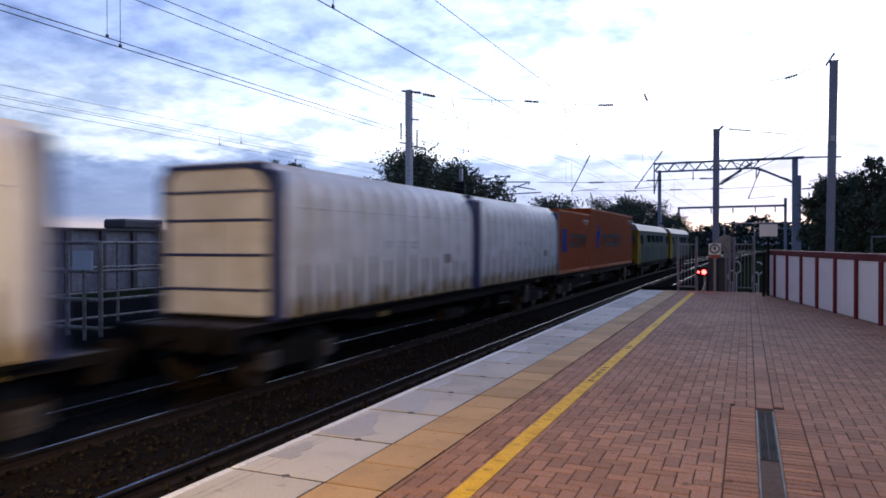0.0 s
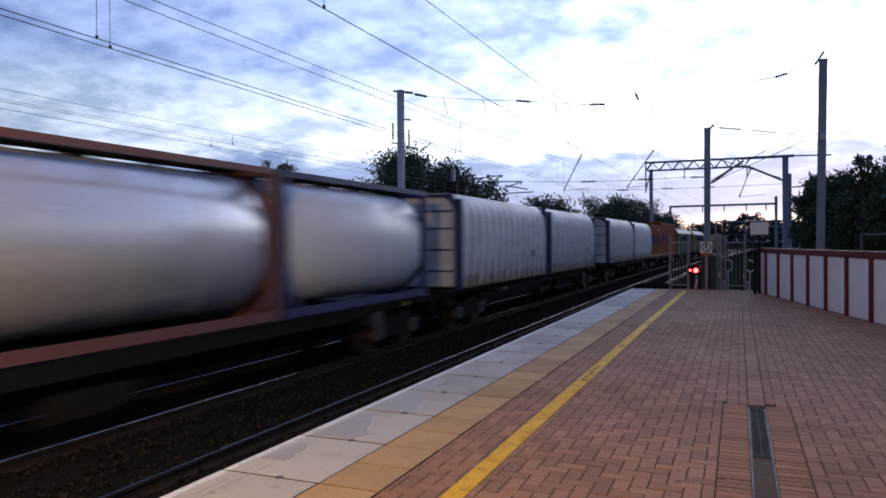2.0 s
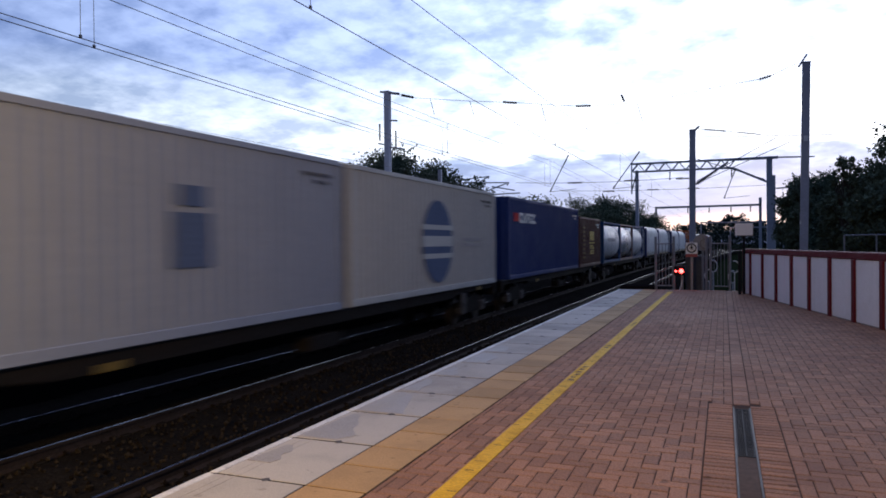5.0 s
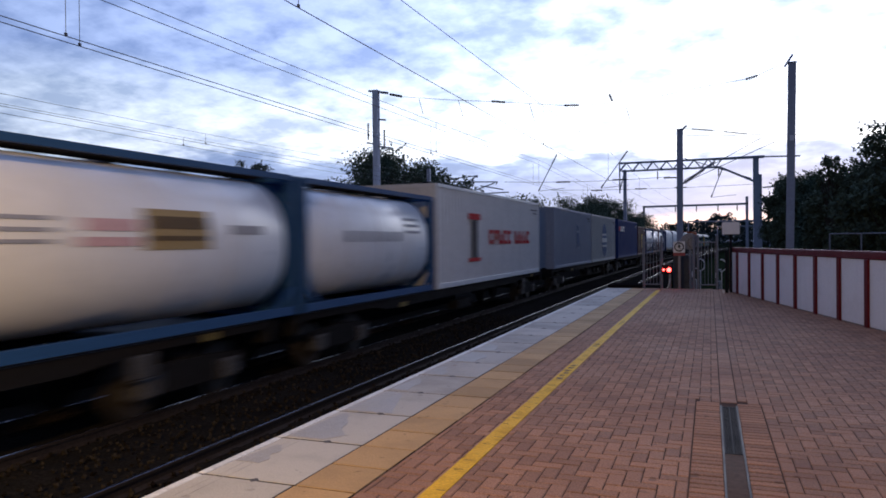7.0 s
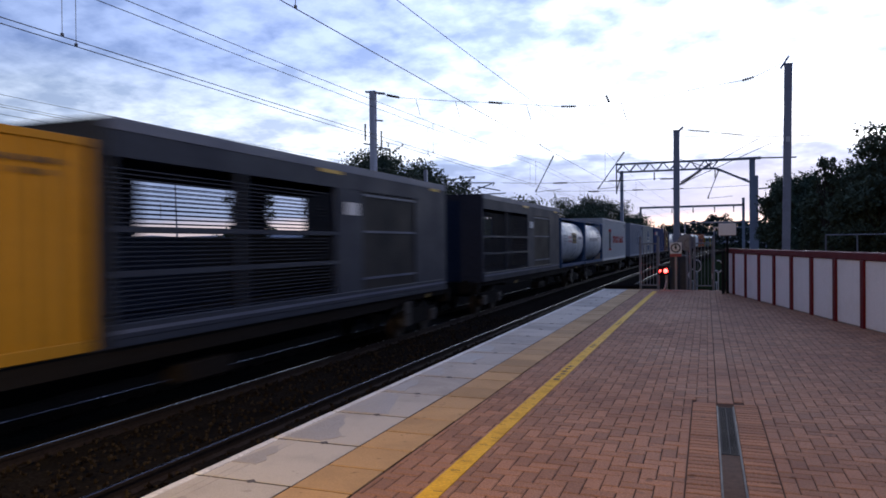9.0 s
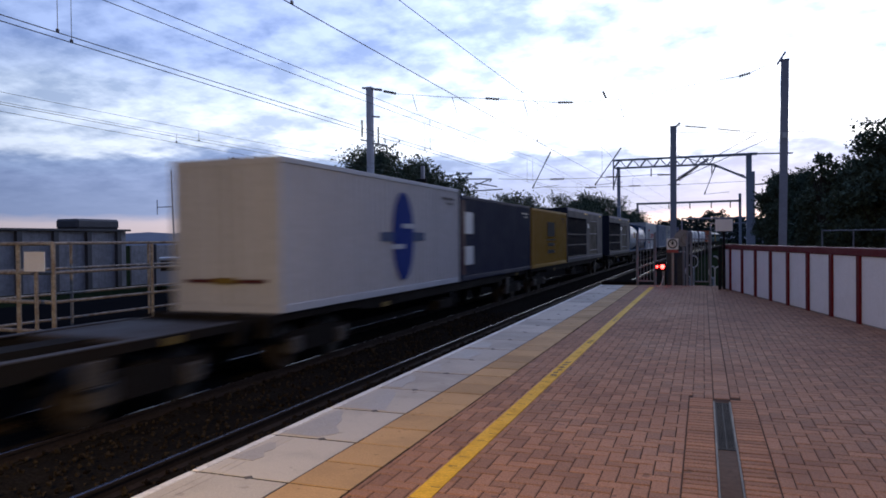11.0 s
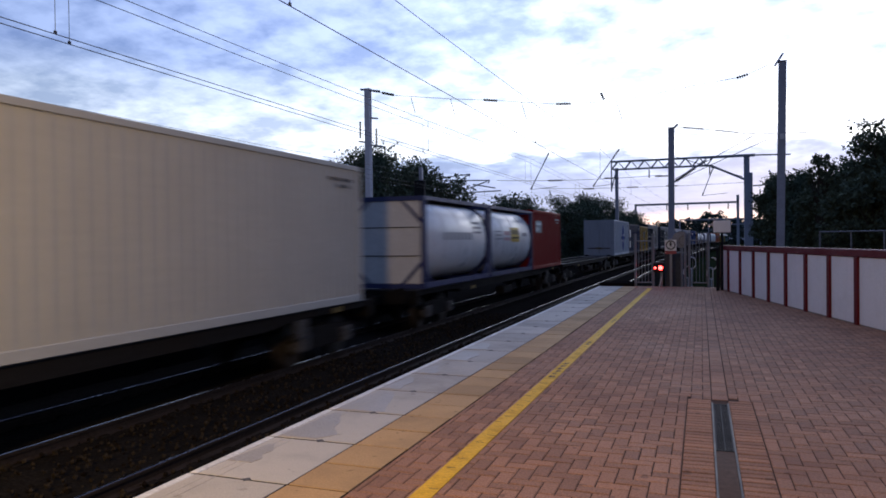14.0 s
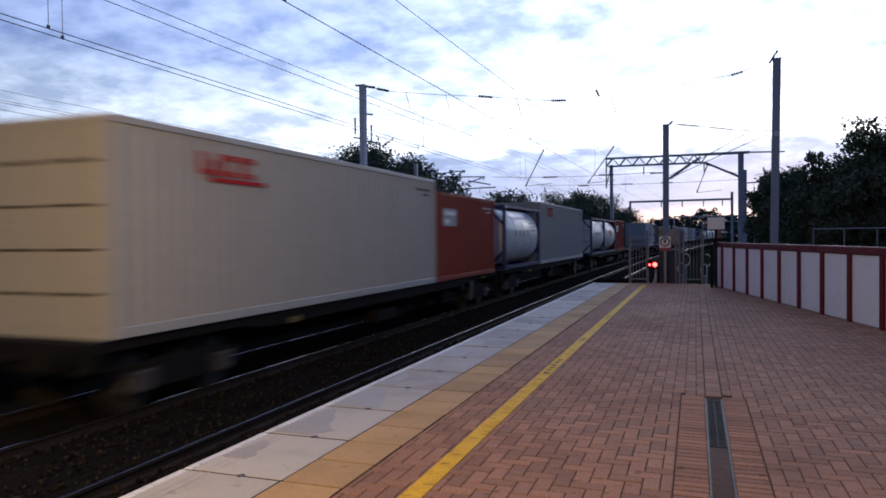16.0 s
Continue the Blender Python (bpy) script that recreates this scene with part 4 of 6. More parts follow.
def beyond():
    # low island behind the train, with its railings
    bm = bmesh.new()
    sweep(bm, [(-19, -1.5), (-10.9, -1.5), (-10.9, -0.30), (-19, -0.30)], steps(-10, 30, 3), 0, 0)
    tagged(part("pavement", bm, M["asphalt"]), "dark low island surface behind the train", "pavement", kind="structure")
    tube_fence("railing", -11.5, 10.0, -11.5, 25.3, -0.31, 1.55, 4, 2.4, M["rail_buff"], "weathered cream tubular railing on the island")
    tube_fence("railing", -13.4, 5.0, -13.4, 24.0, -0.31, 1.55, 4, 2.4, M["rail_buff"], "weathered cream tubular railing on the island")
    tube_fence("gate_railing", -11.5, 10.0, -13.3, 10.0, -0.31, 1.55, 4, 0.9, M["rail_buff"], "cream tubular return railing on the island", 0.04)
    n = thing("small_notice", "small pale notice fixed to the railing", "sign")
    boxed("plate", (-11.7, -11.2, 9.55, 9.57, 1.02, 1.38), M["wall_white"], n)
    boxed("post", (-11.48, -11.42, 9.57, 9.61, -0.31, 1.36), M["rail_buff"], n)
    # long grey shed
    s = thing("warehouse", "long low grey warehouse with dark pilasters", "warehouse")
    boxed("wall", (-44, -39, 12, 40, -1.6, 2.35), M["cladding"], s)
    y = 13.0
    while y < 40:
        boxed("pilaster", (-39.0, -38.75, y, y + 0.35, -1.6, 2.3), M["cladding_dark"], s)
        y += 2.6
    boxed("roof", (-44.2, -38.7, 11.8, 40.2, 2.36, 2.5), M["cladding_dark"], s)
    boxed("roof_plant", (-41.2, -39.2, 36.0, 39.7, 2.5, 3.2), M["cladding_dark"], s, "dark box-like roof plant", 0.15)
    w = thing("boundary_fence", "long low grey panelled boundary fence", "fence")
    for i in range(9):
        a = 40.6 + i * 2.4
        boxed("panel", (-39.2, -39.1, a, a + 2.3, -1.6, 1.35 - 0.03 * i), M["cladding"], w)
        boxed("post", (-39.1, -38.95, a + 2.29, a + 2.41, -1.6, 1.42 - 0.03 * i), M["cladding_dark"], w)
    # lineside cabinets
    for i, y in enumerate((27.0, 28.2, 29.4)):
        c = thing("equipment_cabinet", "pale grey lineside equipment cabinet", "cabinet", "lineside cabinets", at=Matrix.Translation((-15.6, y, -1.3)))
        boxed("body", (-0.4, 0.4, -0.5, 0.5, 0.0, 2.45), M["cabinet"], c, bevel=0.03)
        boxed("roof", (-0.46, 0.46, -0.56, 0.56, 2.45, 2.55), M["cabinet"], c, bevel=0.02)
        for k in (-0.48, 0.02):
            boxed("door", (0.4, 0.425, k, k + 0.46, 0.15, 2.35), M["cabinet"], c)
    v = thing("parked_van", "pale blue-white van parked beyond the railings", "van")
    bm = bmesh.new()
    prism(bm, [(-1, 0.35), (1, 0.35), (1, 1.4), (0.85, 2.1), (-0.85, 2.1), (-1, 1.4)], -2.4, 2.0)
    part("body", bm, M["cabinet"], v)
    boxed("windscreen", (-0.75, 0.75, -2.42, -2.402, 1.3, 1.95), M["glass_dark"], v)
    for x in (-0.9, 0.9):
        for y in (-1.6, 1.3):
            bm = bmesh.new()
            rod(bm, (x - 0.1, y, 0.34), (x + 0.1, y, 0.34), 0.34, 16)
            part("wheel", bm, M["black"], v)
    v.matrix_basis = Matrix.Translation((-33, 38, -1.55)) @ Matrix.Rotation(radians(40), 4, "Z")
    # colour-light signal on a post
    g = thing("colour_light_signal", "dark signal on a post showing a green light", "signal")
    boxed("post", (-16.05, -15.85, 39.9, 40.1, -1.5, 6.0), M["mast"], g)
    boxed("head", (-16.25, -15.6, 39.6, 39.9, 3.2, 5.2), M["black"], g, bevel=0.04)
    bm = bmesh.new()
    bmesh.ops.create_uvsphere(bm, u_segments=12, v_segments=8, radius=0.10, matrix=Matrix.Translation((-15.9, 39.55, 3.92)))
    part("lens", bm, M["green_lamp"], g, "glowing green lens")
    boxed("platform_box", (-16.3, -15.6, 39.8, 40.2, 2.6, 2.68), M["black"], g)
    b = thing("relay_box", "small pale relay box on a post", "cabinet")
    boxed("box", (-16.9, -16.3, 37.7, 38.1, -0.1, 1.1), M["cabinet"], b, bevel=0.02)
    boxed("post", (-16.65, -16.55, 37.85, 37.95, -1.5, -0.1), M["mast"], b)
    # tall aerial far off
    a = thing("aerial_mast", "thin tall aerial mast far beyond the tracks", "aerial")
    bm = bmesh.new()
    rod(bm, (-60.6, 70, -1.5), (-61, 70, 10.5), 0.13, 6, 0.06)
    part("pole", bm, M["mast"], a)
    bm = bmesh.new()
    rod(bm, (-63.2, 70, 5.9), (-60.8, 70, 5.9), 0.06, 5)
    rod(bm, (-63.2, 70, 5.0), (-63.2, 70, 6.8), 0.06, 5)
    part("arm", bm, M["mast"], a)
    # fence behind the right-hand wall
    tube_fence("railing", 4.2, 30.0, 8.0, 28.0, -0.4, 1.72, 2, 1.15, M["galv"], "grey tubular railing in front of the trees", 0.025)


def leaves_at(cen, size, rs):
    """Small folded leaf quads at the given centres, turned at random."""
    n = len(cen)
    a = rs.normal(size=(n, 3))
    a /= np.linalg.norm(a, axis=1)[:, None]
    b = np.cross(a, rs.normal(size=(n, 3)))
    b /= np.linalg.norm(b, axis=1)[:, None]
    s = size * rs.uniform(0.6, 1.5, (n, 1))
    vs = np.stack([cen - a * s, cen - b * s * 0.5, cen + a * s, cen + b * s * 0.5], 1).reshape(-1, 3)
    return vs, np.arange(4 * n).reshape(n, 4)


def leaf_mesh(name, cen, size, rs, material):
    vs, fs = leaves_at(cen, size, rs)
    me = bpy.data.meshes.new(name)
    me.from_pydata(vs.tolist(), [], fs.tolist())
    me.materials.append(material)
    return me


def leaf_centres(blobs, count, rs):
    out = []
    tot = sum(b[3] ** 2 for b in blobs)
    for bx, by, bz, br, squash in blobs:
        n = int(count * br * br / tot)
        d = rs.normal(size=(n, 3))
        d /= np.linalg.norm(d, axis=1)[:, None]
        f = rs.uniform(0, 6.3, 6)
        lump = 0.18 * np.sin(d[:, 0] * 5 + f[0]) + 0.18 * np.sin(d[:, 1] * 6 + f[1]) + 0.16 * np.sin(d[:, 2] * 5 + f[2]) + 0.12 * np.sin(d[:, 0] * 13 + d[:, 2] * 11 + f[3])
        k = br * (0.15 + 0.95 * rs.random_sample(n) ** 0.62) * (1.0 + lump)
        out.append(np.array([bx, by, bz]) + d * k[:, None] * np.array([1, 1, squash]))
    return np.concatenate(out)


def tree(label, x, y, z0, height, width, seed, count=9000, size=0.16, leaf="leaf", name="tree", low=0.12, airy=False, sprigs=40):
    rnd = random.Random(seed)
    t = thing(name, label, "tree", "trees", at=Matrix.Translation((x, y, z0)))
    bm = bmesh.new()
    blobs = []
    top = height * 0.8
    rod(bm, (0, 0, -0.3), (0.1, 0, height * 0.45), 0.035 * height ** 0.9, 8, 0.02 * height ** 0.9)
    rod(bm, (0.1, 0, height * 0.44), (rnd.uniform(-0.3, 0.3), rnd.uniform(-0.3, 0.3), top), 0.02 * height ** 0.9, 6, 0.02)
    n = 60 if not airy else 64
    for i in range(n):
        a = rnd.random() * 6.3
        h = height * (low + (0.93 - low) * (i + rnd.random()) / n)
        reach = width / 2 * math.sqrt(max(0.05, 1 - ((h / height - 0.48) / 0.56) ** 2)) * rnd.uniform(0.35 if not airy else 0.12, 0.98)
        e = Vector((math.cos(a) * reach, math.sin(a) * reach, h))
        rod(bm, (0, 0, max(0.2, h * 0.62)), e, 0.010 * height, 5, 0.01)
        r = (width * 0.135 if not airy else width * 0.075) * rnd.uniform(0.75, 1.3)
        blobs.append((e.x, e.y, e.z, r, 0.8))
    part("trunk", bm, M["bark"], t)
    rs = np.random.RandomState(seed)
    cen = [leaf_centres(blobs, count, rs)]
    # stray sprigs past the outline
    for _ in range(sprigs):
        b = rnd.choice(blobs)
        d = rs.normal(size=3)
        d[2] = abs(d[2])
        d /= np.linalg.norm(d)
        k = np.arange(24)[:, None]
        cen.append(np.array(b[:3]) + d * (b[3] * (0.8 + 0.032 * k)) + rs.normal(size=(24, 3)) * 0.05 * (1.2 - k / 24))
    o = new("crown", leaf_mesh("crown", np.concatenate(cen), size, rs, M[leaf]))
    o.parent = t
    return t


def greenery():
    dark = "dense dark green tree in dusk light beside the line"
    tree(dark, -21.0, 47, -1.5, 9.5, 9.2, 21, 46000, 0.10, low=0.27)
    tree(dark, -17.5, 48, -1.5, 7.9, 5.6, 22, 9000, 0.10, low=0.2)
    tree(dark, -25.0, 47, -1.5, 8.0, 6.6, 23, 12000, 0.10, low=0.15)
    tree("slender pale birch with drooping airy crown", -43.2, 60, -1.5, 12.0, 6.5, 24, 11000, 0.085, "leaf_pale", low=0.3, airy=True)
    tree(dark, -45.5, 62, -1.5, 5.0, 5.5, 25, 7000, 0.14)
    tree(dark, -28.5, 50, -1.5, 4.4, 4.6, 26, 7000, 0.12)
    tree(dark, -35.5, 62, -1.5, 3.6, 5.0, 27, 6000, 0.14)
    far = "dark tree in the line of woods beyond the tracks"
    for i, (x, y, h, w) in enumerate(((-17.0, 68, 7.4, 7.5), (-16.2, 92, 8.8, 8), (-14.6, 104, 9.2, 7), (-21.5, 66, 5.5, 7), (-13.6, 84, 7.2, 6), (-15.2, 122, 10.4, 9), (-20, 80, 7, 8), (-12.6, 130, 8.0, 8), (-12.4, 118, 7.0, 7))):
        tree(far, x, y, -1.5, h, w, 40 + i, 18000, 0.11, low=0.04)
    right = "tall dark tree crowding behind the platform wall"
    for i, (x, y, h, w) in enumerate(((8.6, 39, 8.3, 5.0), (6.6, 42, 6.6, 4.4), (7.4, 37, 6.0, 4.4), (11.2, 38, 9.6, 6), (5.4, 46, 5.8, 3.4), (9.4, 33, 6.0, 4.6), (5.3, 53, 7.4, 3.6), (13, 44, 10.5, 7), (6.6, 60, 8.2, 5), (9.5, 46, 8.6, 6), (4.6, 48, 4.6, 2.6))):
        tree(right, x, y, -1.5, h, w, 60 + i, 22000, 0.10, low=0.02)
    tree("thin sapling rising above the other trees", 5.75, 40, -1.5, 7.6, 1.6, 77, 1500, 0.09, low=0.55, sprigs=10)
    # far woods closing the view along the line
    rs = np.random.RandomState(9)
    n = 26000
    x = rs.uniform(-90, 120, n)
    top = 10.0 + 2.2 * np.sin(x * 0.11 + 1) + 1.2 * np.sin(x * 0.31) + 0.8 * np.sin(x * 0.9)
    cen = np.stack([x, rs.uniform(330, 390, n), -1.5 + (top + 1.5) * rs.random_sample(n) ** 0.8], 1)
    tagged(new("far_woods", leaf_mesh("far_woods", cen, 0.75, rs, M["far_wood"])), "dark band of distant woods along the horizon", "woods", kind="stuff")
    # low hills on the skyline, haze painted in as blue-grey
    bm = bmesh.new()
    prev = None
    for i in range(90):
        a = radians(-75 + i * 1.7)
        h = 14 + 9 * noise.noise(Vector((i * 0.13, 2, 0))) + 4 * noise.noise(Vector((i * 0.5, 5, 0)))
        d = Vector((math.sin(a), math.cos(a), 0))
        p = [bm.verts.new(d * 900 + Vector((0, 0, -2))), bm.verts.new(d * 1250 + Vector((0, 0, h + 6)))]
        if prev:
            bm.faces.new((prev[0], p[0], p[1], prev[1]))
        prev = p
    tagged(part("backdrop_hills", bm, M["hill"]), "low hills on the skyline, blue-grey haze in their colour", "hills", kind="structure")


# ---- the train ----
SPEED = 15.8
DECK = 1.115              # container floor above rail
TRAIN = []                # (thing, its place in the train in metres, at rest at 0 s)


def rolling(name, label, category, group, centre):
    e = thing(name, label, category, group)
    TRAIN.append((e, centre))
    return e


def corrugated(bm, x, y0, y1, z0, z1, depth, pitch, out):
    """A pressed steel side: trapezoid ribs along y, thickness given by a back sheet."""
    n = max(2, round((y1 - y0) / pitch))
    p = (y1 - y0) / n
    ring = []
    for i in range(n):
        a = y0 + i * p
        for f, d in ((0.0, 0), (0.30, 0), (0.42, depth), (0.88, depth)):
            ring.append((a + f * p, d))
    ring.append((y1, 0))
    lo = [bm.verts.new((x - out * d, y, z0)) for y, d in ring]
    hi = [bm.verts.new((x - out * d, y, z1)) for y, d in ring]
    for i in range(len(ring) - 1):
        q = (lo[i], lo[i + 1], hi[i + 1], hi[i]) if out > 0 else (lo[i], hi[i], hi[i + 1], lo[i + 1])
        bm.faces.new(q)
    xb = x - out * (depth + 0.02)
    b = [bm.verts.new(c) for c in ((xb, y0, z0), (xb, y1, z0), (xb, y1, z1), (xb, y0, z1))]
    bm.faces.new(b if out < 0 else b[::-1])


def marks(parent, material, items, x=1.222, name="marking"):
    """Flat painted shapes on the +x side: (y0, y1, z0, z1) each, above rail."""
    for y0, y1, z0, z1 in items:
        boxed(name, (x, x + 0.006, y0, y1, z0, z1), material, parent)


def disc_mark(parent, material, cy, cz, ry, rz, x=1.222):
    bm = bmesh.new()
    vs = [bm.verts.new((x + 0.006, cy + ry * math.cos(a), cz + rz * math.sin(a))) for a in [2 * math.pi * i / 24 for i in range(24)]]
    f = bm.faces.new(vs)
    r = bmesh.ops.extrude_face_region(bm, geom=[f])
    for v in r["geom"]:
        if isinstance(v, bmesh.types.BMVert):
            v.co.x -= 0.006
    return part("emblem", bm, material, parent)


def letters(y0, y1, z0, z1, n, seed):
    """Plain strokes of the size of a line of lettering that cannot be read."""
    rnd = random.Random(seed)
    w = (y1 - y0) / n
    hgt = z1 - z0
    out = []
    for i in range(n):
        a = y0 + (i + 0.08) * w
        stem = a + w * rnd.uniform(0.24, 0.32)
        end = a + w * rnd.uniform(0.72, 0.84)
        out.append((a, stem, z0, z1))
        kind = rnd.randrange(4)
        if kind != 1:
            out.append((stem + 0.002, end, z1 - hgt * 0.27, z1))
        if kind != 2:
            out.append((stem + 0.002, end, z0, z0 + hgt * 0.27))
        if kind in (1, 2):
            out.append((end - w * 0.2, end, z0 + hgt * 0.3, z1 - hgt * 0.3))
    return out


def container(u0, u1, height, skin, label, ribs=0.27, category="shipping container", ribbed=False):
    L = u1 - u0
    t = rolling("shipping_container", label, category, "containers on the train", (u0 + u1) / 2)
    h, z0 = L / 2, DECK
    z1 = DECK + height
    W = 1.22
    m = M[skin]
    for s in (1, -1):
        bm = bmesh.new()
        corrugated(bm, s * (W - 0.012), -h + 0.12, h - 0.12, z0 + 0.13, z1 - 0.09, 0.034, ribs, s)
        part("side_panel", bm, m, t)
        boxed("bottom_rail", (s * W - 0.06 * (s > 0), s * W + 0.06 * (s < 0), -h + 0.13, h - 0.13, z0, z0 + 0.15), m, t, bevel=0.008)
        boxed("top_rail", (s * W - 0.06 * (s > 0), s * W + 0.06 * (s < 0), -h + 0.13, h - 0.13, z1 - 0.10, z1), m, t, bevel=0.008)
        for e in (-1, 1):
            boxed("corner_post", (min(s * W, s * (W - 0.14)), max(s * W, s * (W - 0.14)), min(e * h, e * (h - 0.14)), max(e * h, e * (h - 0.14)), z0 + 0.118, z1 - 0.118), m, t, bevel=0.01)
            for zz in (z0, z1 - 0.118):
                bm = bmesh.new()
                box(bm, min(s * (W + 0.004), s * (W - 0.16)), max(s * (W + 0.004), s * (W - 0.16)), min(e * (h + 0.004), e * (h - 0.178)), max(e * (h + 0.004), e * (h - 0.178)), zz, zz + 0.118, 0.01)
                part("corner_casting", bm, m, t)
    bm = bmesh.new()
    n = max(4, int(L / 0.5))
    for i in range(n):
        a = -h + 0.1 + (L - 0.2) * i / n
        box(bm, -W + 0.05, W - 0.05, a, a + (L - 0.2) / n, z1 - 0.06, z1 - (0.012 if i % 2 else 0.03))
    part("roof_panel", bm, m, t)
    boxed("floor_pan", (-W + 0.06, W - 0.06, -h + 0.1, h - 0.1, z0 + 0.02, z0 + 0.14), M["steel_dark"], t)
    # end doors at the rear, plain end at the front
    for k in (-1, 1):
        d = boxed("door", (min(0.01 * k, k * 1.07), max(0.01 * k, k * 1.07), -h + 0.01, -h + 0.05, z0 + 0.14, z1 - 0.14), m, t, bevel=0.01)
        for x in (0.25, 0.8):
            bm = bmesh.new()
            rod(bm, (k * x, -h - 0.012, z0 + 0.1), (k * x, -h - 0.012, z1 - 0.1), 0.02, 6)
            part("locking_bar", bm, m, d)
        for f in (0.2, 0.4, 0.6, 0.8) if ribbed else ():
            zz = z0 + height * f
            boxed("door_rib", (k * 0.05 if k > 0 else -1.03, 1.03 if k > 0 else k * 0.05, -h - 0.004, -h + 0.012, zz - 0.02, zz + 0.02), M["mark_dark"], d)
    for s in (z0 + 0.0, z1 - 0.14):
        boxed("end_rail", (-W + 0.14, W - 0.14, -h, -h + 0.09, s, s + 0.14), m, t)
        boxed("end_rail", (-W + 0.14, W - 0.14, h - 0.09, h, s, s + 0.14), m, t)
    boxed("front_panel", (-W + 0.12, W - 0.12, h - 0.06, h - 0.02, z0 + 0.12, z1 - 0.12), m, t)
    # small code markings near the ends
    marks(t, M["mark_dark" if skin in ("cream", "off_white", "stone_grey", "pale_grey", "grey", "yellow") else "mark_white"],
          [(h - 1.45 + 0.1 * i, h - 1.39 + 0.1 * i, z1 - 0.38, z1 - 0.31) for i in (0, 1, 2, 3, 5, 6, 7, 8, 9)]
          + [(h - 1.05 + 0.1 * i, h - 0.99 + 0.1 * i, z1 - 0.52, z1 - 0.45) for i in (0, 1, 3, 4)], name="code_marking")
    return t, h, z0, z1


def curtain_body(u0, u1, label, stained=True):
    L = u1 - u0
    t = rolling("swap_body", label, "swap body", "curtain-sided swap bodies", (u0 + u1) / 2)
    h, z0, z1, W = L / 2, DECK - 0.02, DECK + 2.70, 1.25
    for s in (1, -1):
        # curtain swells between its straps, and rounds in at the roof
        bm = bmesh.new()
        n = 14
        cols = []
        for i in range(n * 6 + 1):
            y = -h + 0.16 + (L - 0.32) * i / (n * 6)
            swell = 0.085 * abs(math.sin(math.pi * i / 6)) ** 0.7
            col = []
            for z, d in ((z0 + 0.08, 0.0), (z0 + 0.5, 0.045), (z0 + 1.0, 0.06), (z0 + 1.6, 0.055), (z0 + 2.1, 0.03), (z1 - 0.38, -0.02), (z1 - 0.20, -0.10), (z1 - 0.06, -0.24)):
                col.append(bm.verts.new((s * (W - 0.05 + d + swell * (1.0 if z < z1 - 0.3 else 0.4)), y, z)))
            cols.append(col)
        for a, b in zip(cols, cols[1:]):
            for k in range(len(a) - 1):
                bm.faces.new((a[k], b[k], b[k + 1], a[k + 1]) if s > 0 else (a[k], a[k + 1], b[k + 1], b[k]))
        part("curtain", bm, M["curtain"], t, "rippled white side curtain", smooth=True)
        # straps and the dirt below them
        for i in range(n + 1):
            y = -h + 0.16 + (L - 0.32) * i / n
            boxed("strap", (min(s * (W - 0.02), s * (W + 0.022)), max(s * (W - 0.02), s * (W + 0.022)), y - 0.018, y + 0.018, z0 + 0.12, z0 + 0.95), M["mark_dark"], t)
        if stained and s > 0:
            # grime spreading up from the hem, ochre between the straps and dark under them
            rnd = random.Random(int(u0 * 10))
            for i in range(n + 1):
                for kind, y, w, top in (("dirt", -h + 0.16 + (L - 0.32) * i / n, rnd.uniform(0.08, 0.17), rnd.uniform(0.85, 1.3)),
                                        ("stain", -h + 0.16 + (L - 0.32) * (i + 0.5) / n, rnd.uniform(0.08, 0.17), rnd.uniform(0.30, 0.62))):
                    if abs(y) > h - 0.4:
                        continue
                    bm = bmesh.new()
                    x = W + (0.026 if kind == "dirt" else 0.066)
                    lo, hi = z0 + 0.06, z0 + top - 0.1
                    mid = (lo + hi) / 2
                    q = rnd.uniform(-0.04, 0.04)
                    prof = [(y - w, lo), (y + w, lo), (y + w * 0.8, mid), (y + w * 0.25 + q, hi), (y - w * 0.3 + q, hi - 0.06), (y - w * 0.75, mid)]
                    a = [bm.verts.new((x, py, pz)) for py, pz in prof]
                    b = [bm.verts.new((x + 0.008, py, pz)) for py, pz in prof]
                    bm.faces.new(b)
                    for k in range(6):
                        bm.faces.new((a[k], a[(k + 1) % 6], b[(k + 1) % 6], b[k]))
                    part("dirt_patch", bm, M[kind], t)
        boxed("side_rail", (min(s * W, s * (W - 0.1)), max(s * W, s * (W - 0.1)), -h + 0.1, h - 0.1, z0 - 0.01, z0 + 0.1), M["steel_dark"], t)
        for e in (-1, 1):
            boxed("corner_post", (min(s * (W + 0.07), s * (W - 0.14)), max(s * (W + 0.07), s * (W - 0.14)), min(e * h, e * (h - 0.24)), max(e * h, e * (h - 0.24)), z0, z1 - 0.16), M["frame_navy"], t, bevel=0.05)
        bm = bmesh.new()
        prism(bm, [(s * (W - 0.02), z0 + 0.1), (s * (W + 0.02), z0 + 0.1), (s * (W + 0.02), z0 + 0.42)], -h + 0.2, -h + 0.75)
        part("corner_flap", bm, M["curtain"], t)
    bm = bmesh.new()
    prism(bm, [(-W + 0.29, z1 - 0.09), (W - 0.29, z1 - 0.09), (W - 0.33, z1), (-W + 0.33, z1)], -h, h)
    part("roof", bm, M["curtain"], t)
    boxed("floor_pan", (-W + 0.1, W - 0.1, -h + 0.1, h - 0.1, z0 + 0.02, z0 + 0.2), M["steel_dark"], t)
